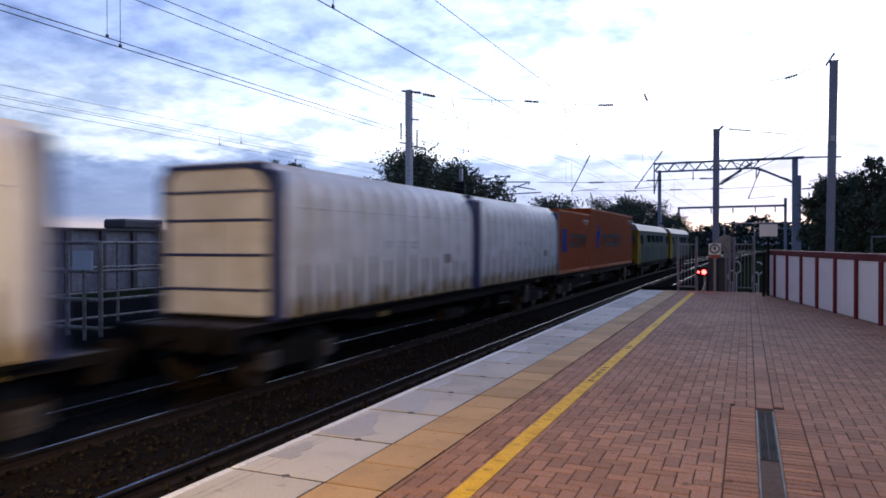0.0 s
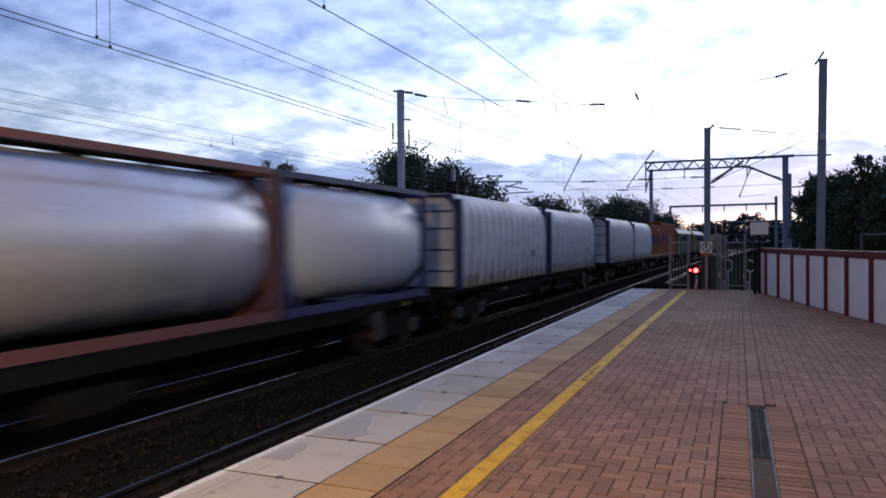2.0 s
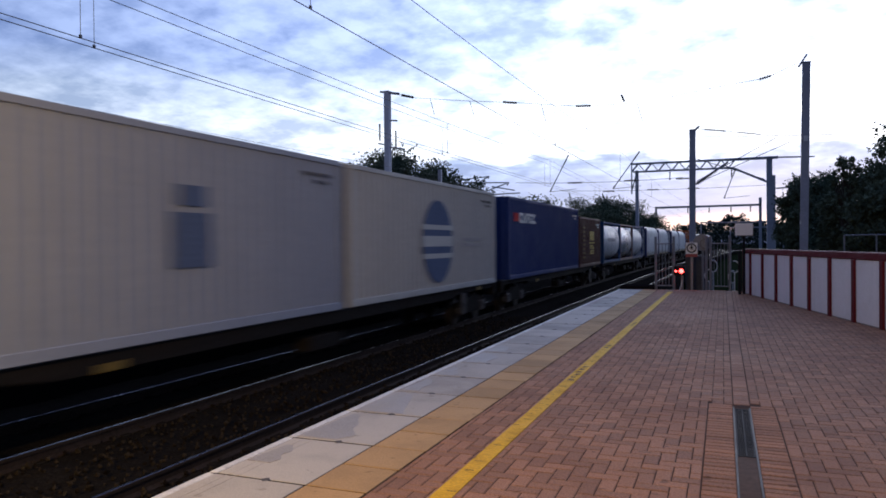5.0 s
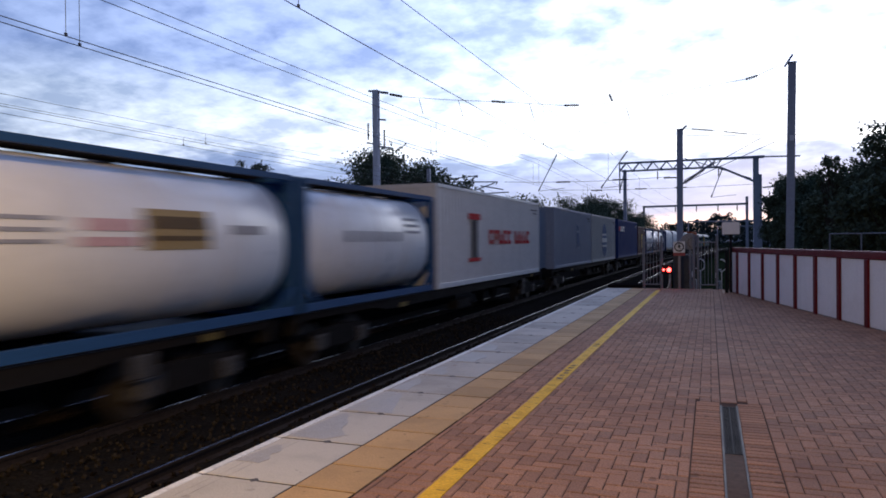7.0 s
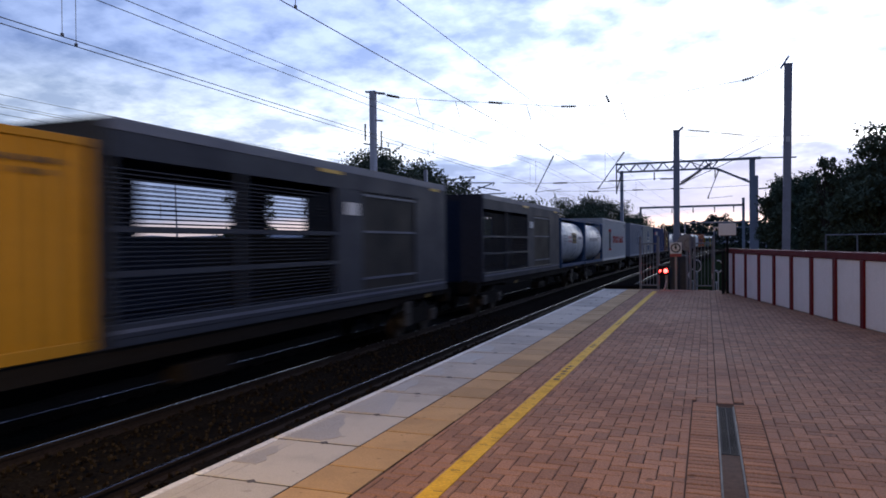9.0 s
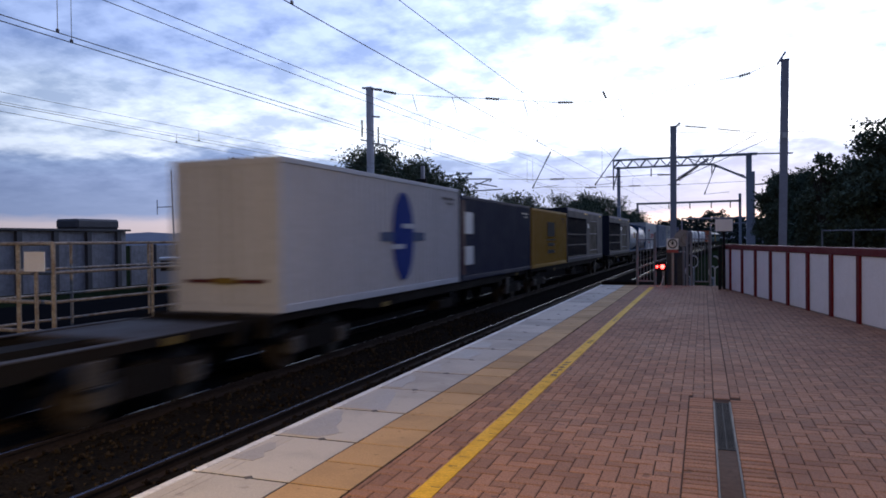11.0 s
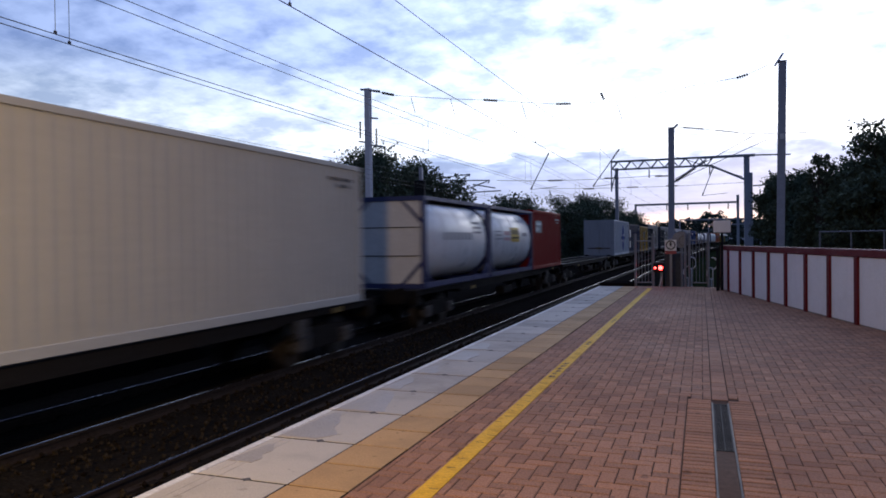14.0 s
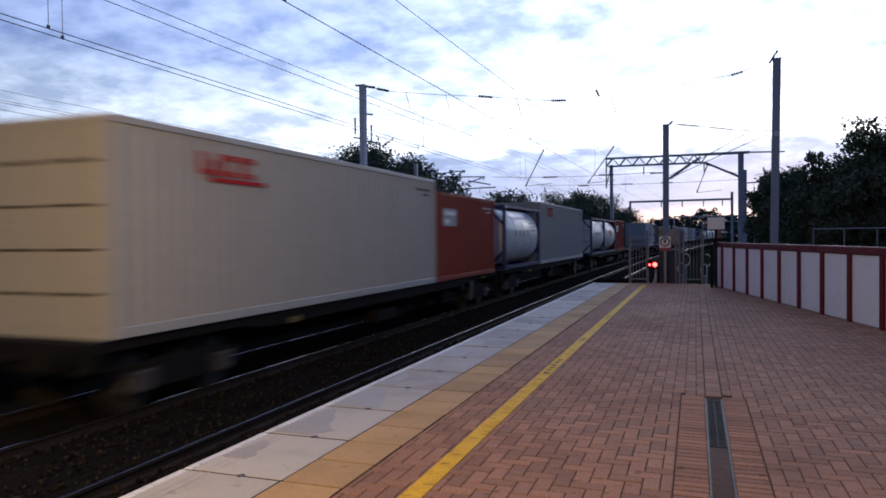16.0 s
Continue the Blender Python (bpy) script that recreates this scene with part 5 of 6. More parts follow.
    for k in (-1, 1):
        d = boxed("door", (min(0.01 * k, k * 1.1), max(0.01 * k, k * 1.1), -h + 0.0, -h + 0.05, z0 + 0.1, z1 - 0.12), M["curtain"], t, bevel=0.02)
        for f in (0.2, 0.42, 0.64, 0.82):
            boxed("door_rib", (min(0.01 * k, k * 1.08), max(0.01 * k, k * 1.08), -h - 0.02, -h + 0.01, z0 + f * 2.7 - 0.025, z0 + f * 2.7 + 0.025), M["frame_navy"], d)
    boxed("front_panel", (-1.1, 1.1, h - 0.05, h, z0 + 0.1, z1 - 0.1), M["curtain"], t)
    # navy fillets that round the upper corners of the end
    for s in (-1, 1):
        bm = bmesh.new()
        arc = [(0.72 + 0.38 * math.sin(a), z1 - 0.50 + 0.38 * math.cos(a)) for a in [math.pi / 2 * k / 6 for k in range(7)]]
        rim = [(s * px, pz) for px, pz in [(1.13, z1 - 0.11)] + arc]
        lo = [bm.verts.new((px, -h - 0.026, pz)) for px, pz in rim]
        hi = [bm.verts.new((px, -h - 0.001, pz)) for px, pz in rim]
        for k in range(1, 7):
            bm.faces.new((lo[0], lo[k], lo[k + 1]))
            bm.faces.new((hi[0], hi[k + 1], hi[k]))
        for k in range(8):
            bm.faces.new((lo[k], hi[k], hi[(k + 1) % 8], lo[(k + 1) % 8]))
        bmesh.ops.recalc_face_normals(bm, faces=bm.faces)
        part("corner_fillet", bm, M["frame_navy"], t)
    boxed("end_header", (-1.12, 1.12, -h - 0.022, -h - 0.002, z1 - 0.115, z1 - 0.02), M["frame_navy"], t)
    boxed("placard", (W + 0.072, W + 0.078, h - 2.2, h - 1.85, z0 + 0.82, z0 + 1.05), M["dirt"], t)
    # hem of the curtain's upper half
    boxed("seam", (W + 0.03, W + 0.047, -h + 0.2, h - 0.2, z0 + 1.94, z0 + 1.955), M["mark_faint"], t)
    marks(t, M["mark_faint"], letters(-0.9, 0.9, DECK + 1.18, DECK + 1.36, 9, int(u0)) , x=W + 0.055, name="faded_lettering")
    return t


def tank_box(u0, u1, frame_mat, label, skin="tank", words=0, patch=None, end=None):
    L = u1 - u0
    t = rolling("tank_container", label, "tank container", "tank containers on the train", (u0 + u1) / 2)
    h, z0, z1, W = L / 2, DECK, DECK + 2.59, 1.22
    fm = M[frame_mat]
    r, cz, pw = 1.19, DECK + 1.335, 2.45
    # vessel with shallow dished ends, slightly squared in section
    bm = bmesh.new()
    prof = [(-h + 0.145, 0.60), (-h + 0.165, 0.90), (-h + 0.20, 1.06), (-h + 0.27, 1.15), (-h + 0.36, r), (h - 0.36, r), (h - 0.27, 1.15), (h - 0.20, 1.06), (h - 0.165, 0.90), (h - 0.145, 0.60)]
    n = 48

    def squared(q, a):
        sx, cx = math.sin(a), math.cos(a)
        k = q / (abs(sx) ** pw + abs(cx) ** pw) ** (1 / pw)
        return k * sx, cz + k * cx

    def ring_at(mesh, y, q):
        out = []
        for i in range(n):
            px, pz = squared(q, 2 * math.pi * i / n)
            out.append(mesh.verts.new((px, y, pz)))
        return out
    rings = [ring_at(bm, y, q) for y, q in prof]
    for a, b in zip(rings, rings[1:]):
        for i in range(n):
            j = (i + 1) % n
            bm.faces.new((a[i], b[i], b[j], a[j]))
    bm.faces.new(rings[0])
    bm.faces.new(rings[-1][::-1])
    bmesh.ops.recalc_face_normals(bm, faces=bm.faces)
    v = part("vessel", bm, M[skin], t, "smooth cylindrical vessel", smooth=True)
    for y in (-h * 0.45, 0, h * 0.45):
        bm = bmesh.new()
        lo, hi = ring_at(bm, y - 0.03, r + 0.008), ring_at(bm, y + 0.03, r + 0.008)
        for i in range(n):
            bm.faces.new((lo[i], hi[i], hi[(i + 1) % n], lo[(i + 1) % n]))
        bm.faces.new(lo)
        bm.faces.new(hi[::-1])
        part("band", bm, M[skin], v)
    for e in (-1, 1):
        bm = bmesh.new()
        y = e * (h - 0.07)
        for s in (-1, 1):
            box(bm, min(s * W, s * (W - 0.13)), max(s * W, s * (W - 0.13)), y - 0.07, y + 0.07, z0, z1, 0.01)
            beam(bm, (s * (W - 0.1), y, z0 + 0.75), (s * 0.5, y, z0 + 0.1), 0.09)
            beam(bm, (s * (W - 0.1), y, z1 - 0.75), (s * 0.5, y, z1 - 0.1), 0.09)
        for zz in (z0, z1 - 0.13):
            box(bm, -W + 0.13, W - 0.13, y - 0.06, y + 0.06, zz, zz + 0.13)
        part("end_frame", bm, fm, t)
        if end and e < 0:
            boxed("end_panel", (-W + 0.13, W - 0.13, y - 0.03, y + 0.045, z0 + 0.13, z1 - 0.13), M[end], t, "flat panel closing the frame's end", 0.02)
            for i in ((0, 2, 4) if end == "frame_blue" else (1, 3)):
                boxed("end_rib", (-W + 0.2, W - 0.2, y - 0.045, y - 0.031, z0 + 0.5 + 0.4 * i, z0 + 0.53 + 0.4 * i), M["mark_dark"], t)
    for s in (-1, 1):
        boxed("bottom_rail", (min(s * W, s * (W - 0.1)), max(s * W, s * (W - 0.1)), -h + 0.14, h - 0.14, z0 + 0.02, z0 + 0.17), fm, t)
        boxed("top_rail", (min(s * W, s * (W - 0.08)), max(s * W, s * (W - 0.08)), -h + 0.14, h - 0.14, z1 - 0.1, z1), fm, t)
        for e in (-1, 1):
            bm = bmesh.new()
            beam(bm, (s * (W - 0.05), e * (h - 0.14), z0 + 0.5), (s * (W - 0.05), e * (h - 0.65), z0 + 0.12), 0.07)
            part("gusset", bm, fm, t)
    bm = bmesh.new()
    for x0, x1 in ((-0.62, -0.18), (0.18, 0.62)):
        box(bm, x0, x1, -h + 0.1, h - 0.1, z1 - 0.035, z1 - 0.01)
    for i in range(5):
        y = -h * 0.8 + i * h * 0.4
        box(bm, -W + 0.05, W - 0.05, y - 0.03, y + 0.03, z1 - 0.07, z1 - 0.036)
    part("walkway", bm, M["steel_dark"], t)
    bm = bmesh.new()
    bmesh.ops.create_cone(bm, cap_ends=True, segments=18, radius1=0.3, radius2=0.28, depth=0.12, matrix=Matrix.Translation((0, 0, cz + r + 0.03)))
    part("manlid", bm, M["galv"], v)

    def wrap(y0, y1, za, zb, material, name):
        b2 = bmesh.new()
        m2 = 5
        last = None
        for i in range(m2 + 1):
            zz = za + (zb - za) * i / m2
            x = max(0.01, (r + 0.012) ** pw - abs(zz - cz) ** pw) ** (1 / pw)
            cur = [b2.verts.new((x, y0, zz)), b2.verts.new((x, y1, zz))]
            if last:
                b2.faces.new((last[0], last[1], cur[1], cur[0]))
            last = cur
        return part(name, b2, M[material], v)

    if words:
        w = 0.46 * L / words
        for i in range(words):
            a = -0.25 * L + i * w
            wrap(a, a + w * 0.62, cz + 0.02, cz + 0.26, "mark_faint", "lettering")
        for i in range(3):
            wrap(h * 0.45, h * 0.72, cz + 0.55 - 0.16 * i, cz + 0.62 - 0.16 * i, "mark_faint", "small_print")
    if patch:
        wrap(-h * 0.10, h * 0.30, cz - 0.08, cz + 0.50, patch, "placard")
        q, r = r, r + 0.006
        wrap(-h * 0.08, h * 0.28, cz + 0.05, cz + 0.12, "dirt", "placard_band")
        wrap(-h * 0.08, h * 0.28, cz + 0.22, cz + 0.40, "dirt" if patch != "mark_yellow" else "stain", "placard_band")
        r = q
        wrap(-h * 0.42, -h * 0.13, cz - 0.02, cz + 0.10, "mark_pink", "lettering")
        wrap(-h * 0.40, -h * 0.13, cz + 0.18, cz + 0.34, "mark_pink", "lettering")
        for i in range(3):
            wrap(-h * 0.78, -h * 0.52, cz + 0.30 - 0.14 * i, cz + 0.35 - 0.14 * i, "mark_faint", "small_print")
        wrap(h * 0.45, h * 0.7, cz + 0.15, cz + 0.3, "mark_faint", "small_print")
    return t


def slatted_box(u0, u1, label):
    """A dark steel cage container: solid ends, deep top band, open bays crossed by rails."""
    L = u1 - u0
    t = rolling("cage_container", label, "cage container", "cage containers on the train", (u0 + u1) / 2)
    h, z0, z1, W = L / 2, DECK, DECK + 3.0, 1.24
    m = M["charcoal"]
    boxed("floor_pan", (-W, W, -h, h, z0, z0 + 0.16), m, t)
    boxed("roof_panel", (-W + 0.02, W - 0.02, -h, h, z1 - 0.06, z1), m, t, bevel=0.01)
    boxed("roof_edge", (W - 0.02, W + 0.01, -h + 0.02, h - 0.02, z1 - 0.15, z1 + 0.01), M["frame_pale"], t, "paler steel roof edge")
    for e in (-1, 1):
        boxed("end_wall", (-W + 0.01, W - 0.01, min(e * h, e * (h - 0.12)), max(e * h, e * (h - 0.12)), z0 + 0.16, z1 - 0.06), m, t, bevel=0.01)
    for s in (-1, 1):
        x0, x1 = min(s * W, s * (W - 0.07)), max(s * W, s * (W - 0.07))
        boxed("top_band", (x0, x1, -h + 0.12, h - 0.12, z1 - 0.50, z1 - 0.06), m, t)
        boxed("bottom_rail", (x0 - 0.01, x1 + 0.01, -h + 0.12, h - 0.12, z0 + 0.10, z0 + 0.30), m, t, "paler bottom rail", 0.01)
        if s > 0:
            # from the front: blank end, dark inset panel, blank, then a long meshed bay
            for a, b in ((0.12, 2.3), (5.3, 6.5)):
                boxed("blank_panel", (x0 + 0.004, x1 - 0.004, h - b, h - a, z0 + 0.3, z1 - 0.5), m, t)
            boxed("inset_panel", (x0 + 0.025, x1 - 0.025, h - 5.3, h - 2.3, z0 + 0.3, z1 - 0.5), M["cladding_black"], t)
            for z in (z0 + 0.55, z0 + 1.6, z1 - 0.58):
                boxed("panel_rail", (x0, x1, h - 5.25, h - 2.35, z - 0.025, z + 0.025), M["frame_pale"], t)
            for a, b in ((6.5, 9.6), (9.7, L - 0.12)):
                for z in (z0 + 0.95, z0 + 1.55):
                    boxed("rail", (x0, x1, h - b, h - a, z - 0.04, z + 0.04), m, t)
                n = int((z1 - 0.55 - z0 - 0.33) / 0.065)
                for k in range(n):
                    z = z0 + 0.33 + k * 0.065
                    boxed("mesh_bar", (x0 + 0.03, x1 - 0.03, h - b, h - a, z, z + 0.014), m, t)
            boxed("bay_post", (x0, x1, h - 9.7, h - 9.6, z0 + 0.3, z1 - 0.5), m, t)
        else:
            boxed("lower_panel", (x0 + 0.004, x1 - 0.004, -h + 0.12, h - 0.12, z0 + 0.3, z0 + 1.5), m, t)
            for a, b in ((0.12, 3.7), (5.4, 6.7), (9.4, L - 0.12)):
                boxed("upper_panel", (x0 + 0.004, x1 - 0.004, h - b, h - a, z0 + 1.5, z1 - 0.5), m, t)
            for a, b in ((3.7, 5.4), (6.7, 9.4)):
                boxed("rail", (x0 + 0.01, x1 - 0.01, h - b, h - a, z0 + 1.6, z0 + 1.68), m, t)
                for k in range(9):
                    z = z0 + 1.72 + k * 0.085
                    boxed("mesh_bar", (x0 + 0.03, x1 - 0.03, h - b, h - a, z, z + 0.016), m, t)
    marks(t, M["mark_white"], [(h - 6.1, h - 5.5, z0 + 1.95, z0 + 2.22)], x=W, name="label_plate")
    marks(t, M["mark_yellow"], [(h - 1.2, h - 0.6, z1 - 0.22, z1 - 0.08), (-0.9, 0.0, z1 - 0.22, z1 - 0.08)], x=W, name="warning_patch")
    boxed("sill_edge", (W - 0.03, W + 0.012, -h + 0.13, h - 0.13, z0 + 0.17, z0 + 0.22), M["frame_pale"], t)
    return t


BOGIE = {}


def bogie(parent, y):
    """Three-piece freight bogie: side frames, bolster, two wheelsets."""
    if not BOGIE:
        bm = bmesh.new()
        prism(bm, [(-1.22, 0.52), (-1.05, 0.40), (-0.55, 0.30), (0.55, 0.30), (1.05, 0.40), (1.22, 0.52), (1.22, 0.66), (0.5, 0.72), (-0.5, 0.72), (-1.22, 0.66)], -0.06, 0.06)
        bmesh.ops.rotate(bm, verts=bm.verts, cent=(0, 0, 0), matrix=Matrix.Rotation(radians(90), 3, "Z"))
        BOGIE["side_frame"] = (bm, M["steel_dark"])
        bm = bmesh.new()
        for r, w, x in ((0.42, 0.13, 0.0), (0.45, 0.03, -0.07)):
            rod(bm, (x - w / 2, 0, 0.42), (x + w / 2, 0, 0.42), r, 24)
        rod(bm, (0.06, 0, 0.42), (0.1, 0, 0.42), 0.14, 12)
        BOGIE["wheel"] = (bm, M["wheel"])
        bm = bmesh.new()
        box(bm, -0.1, 0.1, -0.16, 0.16, 0.28, 0.60, 0.03)
        rod(bm, (-0.02, 0.24, 0.35), (-0.02, 0.24, 0.62), 0.07, 8)
        rod(bm, (-0.02, -0.24, 0.35), (-0.02, -0.24, 0.62), 0.07, 8)
        BOGIE["axle_box"] = (bm, M["spring"])
        bm = bmesh.new()
        box(bm, -0.95, 0.95, -0.2, 0.2, 0.5, 0.82)
        BOGIE["bolster"] = (bm, M["steel_dark"])
        for k, (b, m) in list(BOGIE.items()):
            me = bpy.data.meshes.new(k)
            b.to_mesh(me)
            b.free()
            me.materials.append(m)
            BOGIE[k] = me
    root = new("bogie", BOGIE["bolster"])
    root.parent = parent
    root.location = (0, y, 0)

    def child(k, x, yy, turn=0.0):
        o = new(k, BOGIE[k])
        o.parent = root
        o.location = (x, yy, 0)
        o.rotation_euler = (0, 0, turn)
    for s in (-1, 1):
        child("side_frame", s * 1.0, 0)
        for yy in (-0.9, 0.9):
            child("wheel", s * 0.76, yy, 0 if s > 0 else math.pi)
            child("axle_box", s * 1.02, yy)


def flat_wagon(u0, u1, label, group="container wagons"):
    L = u1 - u0
    t = rolling("container_wagon", label, "container wagon", group, (u0 + u1) / 2)
    h = L / 2
    for s in (-1, 1):
        bm = bmesh.new()
        x0, x1 = min(s * 1.16, s * 1.06), max(s * 1.16, s * 1.06)
        prof = [(-h + 0.3, 0.96), (-h + 3.3, 0.96), (-h + 4.3, 0.85), (h - 4.3, 0.85), (h - 3.3, 0.96), (h - 0.3, 0.96), (h - 0.3, 1.09), (-h + 0.3, 1.09)]
        a = [bm.verts.new((x0, y, z)) for y, z in prof]
        b = [bm.verts.new((x1, y, z)) for y, z in prof]
        for i in range(len(prof)):
            j = (i + 1) % len(prof)
            bm.faces.new((a[i], b[i], b[j], a[j]))
        bm.faces.new(a)
        bm.faces.new(b[::-1])
        bmesh.ops.recalc_face_normals(bm, faces=bm.faces)
        part("side_sill", bm, M["steel_dark"], t, "deep weathered steel side sill")
    for s in (-1, 1):
        boxed("sill_flange", (min(s * 1.17, s * 1.0), max(s * 1.17, s * 1.0), -h + 0.3, h - 0.3, 1.091, 1.108), M["deck"], t, "pale worn top flange")
    boxed("centre_sill", (-0.25, 0.25, -h + 0.3, h - 0.3, 0.75, 1.08), M["steel_dark"], t)
    n = int(L / 1.9)
    for i in range(n + 1):
        y = -h + 0.45 + (L - 0.9) * i / n
        boxed("cross_member", (-0.98, 0.98, y - 0.12, y + 0.12, 0.80, 1.04), M["steel_dark"], t)
    for e in (-1, 1):
        boxed("end_deck", (-1.15, 1.15, min(e * (h - 0.3), e * (h - 2.3)), max(e * (h - 0.3), e * (h - 2.3)), 1.04, 1.088), M["deck"], t)
        boxed("headstock", (-1.2, 1.2, min(e * (h - 0.3), e * (h - 0.12)), max(e * (h - 0.3), e * (h - 0.12)), 0.72, 1.1), M["steel_dark"], t)
        for s in (-1, 1):
            bm = bmesh.new()
            rod(bm, (s * 0.87, e * (h - 0.14), 0.98), (s * 0.87, e * (h + 0.2), 0.98), 0.09, 10)
            rod(bm, (s * 0.87, e * (h + 0.17), 0.98), (s * 0.87, e * (h + 0.22), 0.98), 0.22, 14)
            part("buffer", bm, M["steel_dark"], t)
        bogie(t, e * (h - 2.1))
    bm = bmesh.new()
    rod(bm, (0, -h - 0.25, 0.9), (0, -h + 0.2, 0.9), 0.06, 6)
    part("coupling", bm, M["steel_dark"], t)
    boxed("brake_box", (0.8, 1.14, -0.9, 0.3, 0.40, 0.66), M["steel_dark"], t)
    boxed("data_panel", (1.161, 1.168, -h + 4.9, -h + 5.25, 0.84, 0.95), M["wagon_yellow"], t)
    boxed("data_panel", (1.161, 1.168, h - 1.9, h - 1.6, 0.95, 1.06), M["wagon_yellow"], t)
    boxed("brake_wheel", (1.161, 1.2, h - 3.4, h - 3.0, 0.6, 0.95), M["spring"], t, bevel=0.03)
    return t


def locomotive(u0, u1, label):
    L = u1 - u0
    t = rolling("electric_locomotive", label, "locomotive", "electric locomotives", (u0 + u1) / 2)
    h = L / 2 - 0.6
    side = [(-1.3, 0.95), (1.3, 0.95), (1.33, 2.1), (1.22, 3.25), (-1.22, 3.25), (-1.33, 2.1)]
    bm = bmesh.new()
    prism(bm, side, -h + 0.95, h - 0.95)
    part("body", bm, M["loco_green"], t, "dark green body side")
    bm = bmesh.new()
    prism(bm, [(-1.22, 3.25), (1.22, 3.25), (1.0, 3.62), (0.55, 3.78), (-0.55, 3.78), (-1.0, 3.62)], -h + 0.6, h - 0.6)
    part("roof", bm, M["loco_roof"], t, "pale grey roof")
    for e in (-1, 1):
        bm = bmesh.new()
        a = [bm.verts.new((x, e * (h - 0.94), z)) for x, z in side]
        b = [bm.verts.new((x * 0.93, e * (h - (0.0 if z < 2.2 else 0.75)), z)) for x, z in side]
        for i in range(len(side)):
            j = (i + 1) % len(side)
            bm.faces.new((a[i], a[j], b[j], b[i]))
        bm.faces.new(b)
        bm.faces.new(a[::-1])
        bmesh.ops.recalc_face_normals(bm, faces=bm.faces)
        cab = part("cab", bm, M["loco_yellow"], t, "yellow cab end")
        bm = bmesh.new()
        for x0, x1 in ((-1.02, -0.08), (0.08, 1.02)):
            vs = [bm.verts.new(c) for c in ((x0, e * (h - 0.12), 2.35), (x1, e * (h - 0.12), 2.35), (x1 * 0.95, e * (h - 0.70), 3.1), (x0 * 0.95, e * (h - 0.70), 3.1))]
            bm.faces.new(vs if e < 0 else vs[::-1])
        part("windscreen", bm, M["glass_dark"], cab)
        for s in (-1, 1):
            boxed("cab_window", (min(s * 1.27, s * 1.315), max(s * 1.27, s * 1.315), min(e * (h - 1.9), e * (h - 1.2)), max(e * (h - 1.9), e * (h - 1.2)), 2.25, 2.9), M["glass_dark"], t)
            bm = bmesh.new()
            rod(bm, (s * 0.87, e * (h - 0.1), 1.05), (s * 0.87, e * (h + 0.55), 1.05), 0.12, 10)
            rod(bm, (s * 0.87, e * (h + 0.5), 1.05), (s * 0.87, e * (h + 0.56), 1.05), 0.24, 14)
            part("buffer", bm, M["steel_dark"], t)
        bogie(t, e * (h - 3.6))
        boxed("bogie_skirt", (-1.2, 1.2, min(e * (h - 2.0), e * (h - 5.6)), max(e * (h - 2.0), e * (h - 5.6)), 0.5, 0.94), M["steel_dark"], t)
    for s in (-1, 1):
        for i in range(4):
            y = -h + 4.2 + i * 2.3
            boxed("window", (min(s * 1.24, s * 1.335), max(s * 1.24, s * 1.335), y, y + 1.2, 2.45, 2.95), M["glass_dark"], t)
        boxed("sole_bar", (min(s * 1.30, s * 1.338), max(s * 1.30, s * 1.338), -h + 1.0, h - 1.0, 0.97, 1.06), M["steel_dark"], t)
    boxed("underframe", (-1.2, 1.2, -h + 0.3, h - 0.3, 0.7, 0.95), M["steel_dark"], t)
    bm = bmesh.new()
    for s in (-0.5, 0.5):
        rod(bm, (s, -1.4, 3.85), (s, 0.2, 4.15), 0.03, 6)
        rod(bm, (s, 0.2, 4.15), (s * 1.2, -1.1, 4.35), 0.03, 6)
    rod(bm, (-0.8, -1.1, 4.36), (0.8, -1.1, 4.36), 0.04, 6)
    part("pantograph", bm, M["wire"], t)


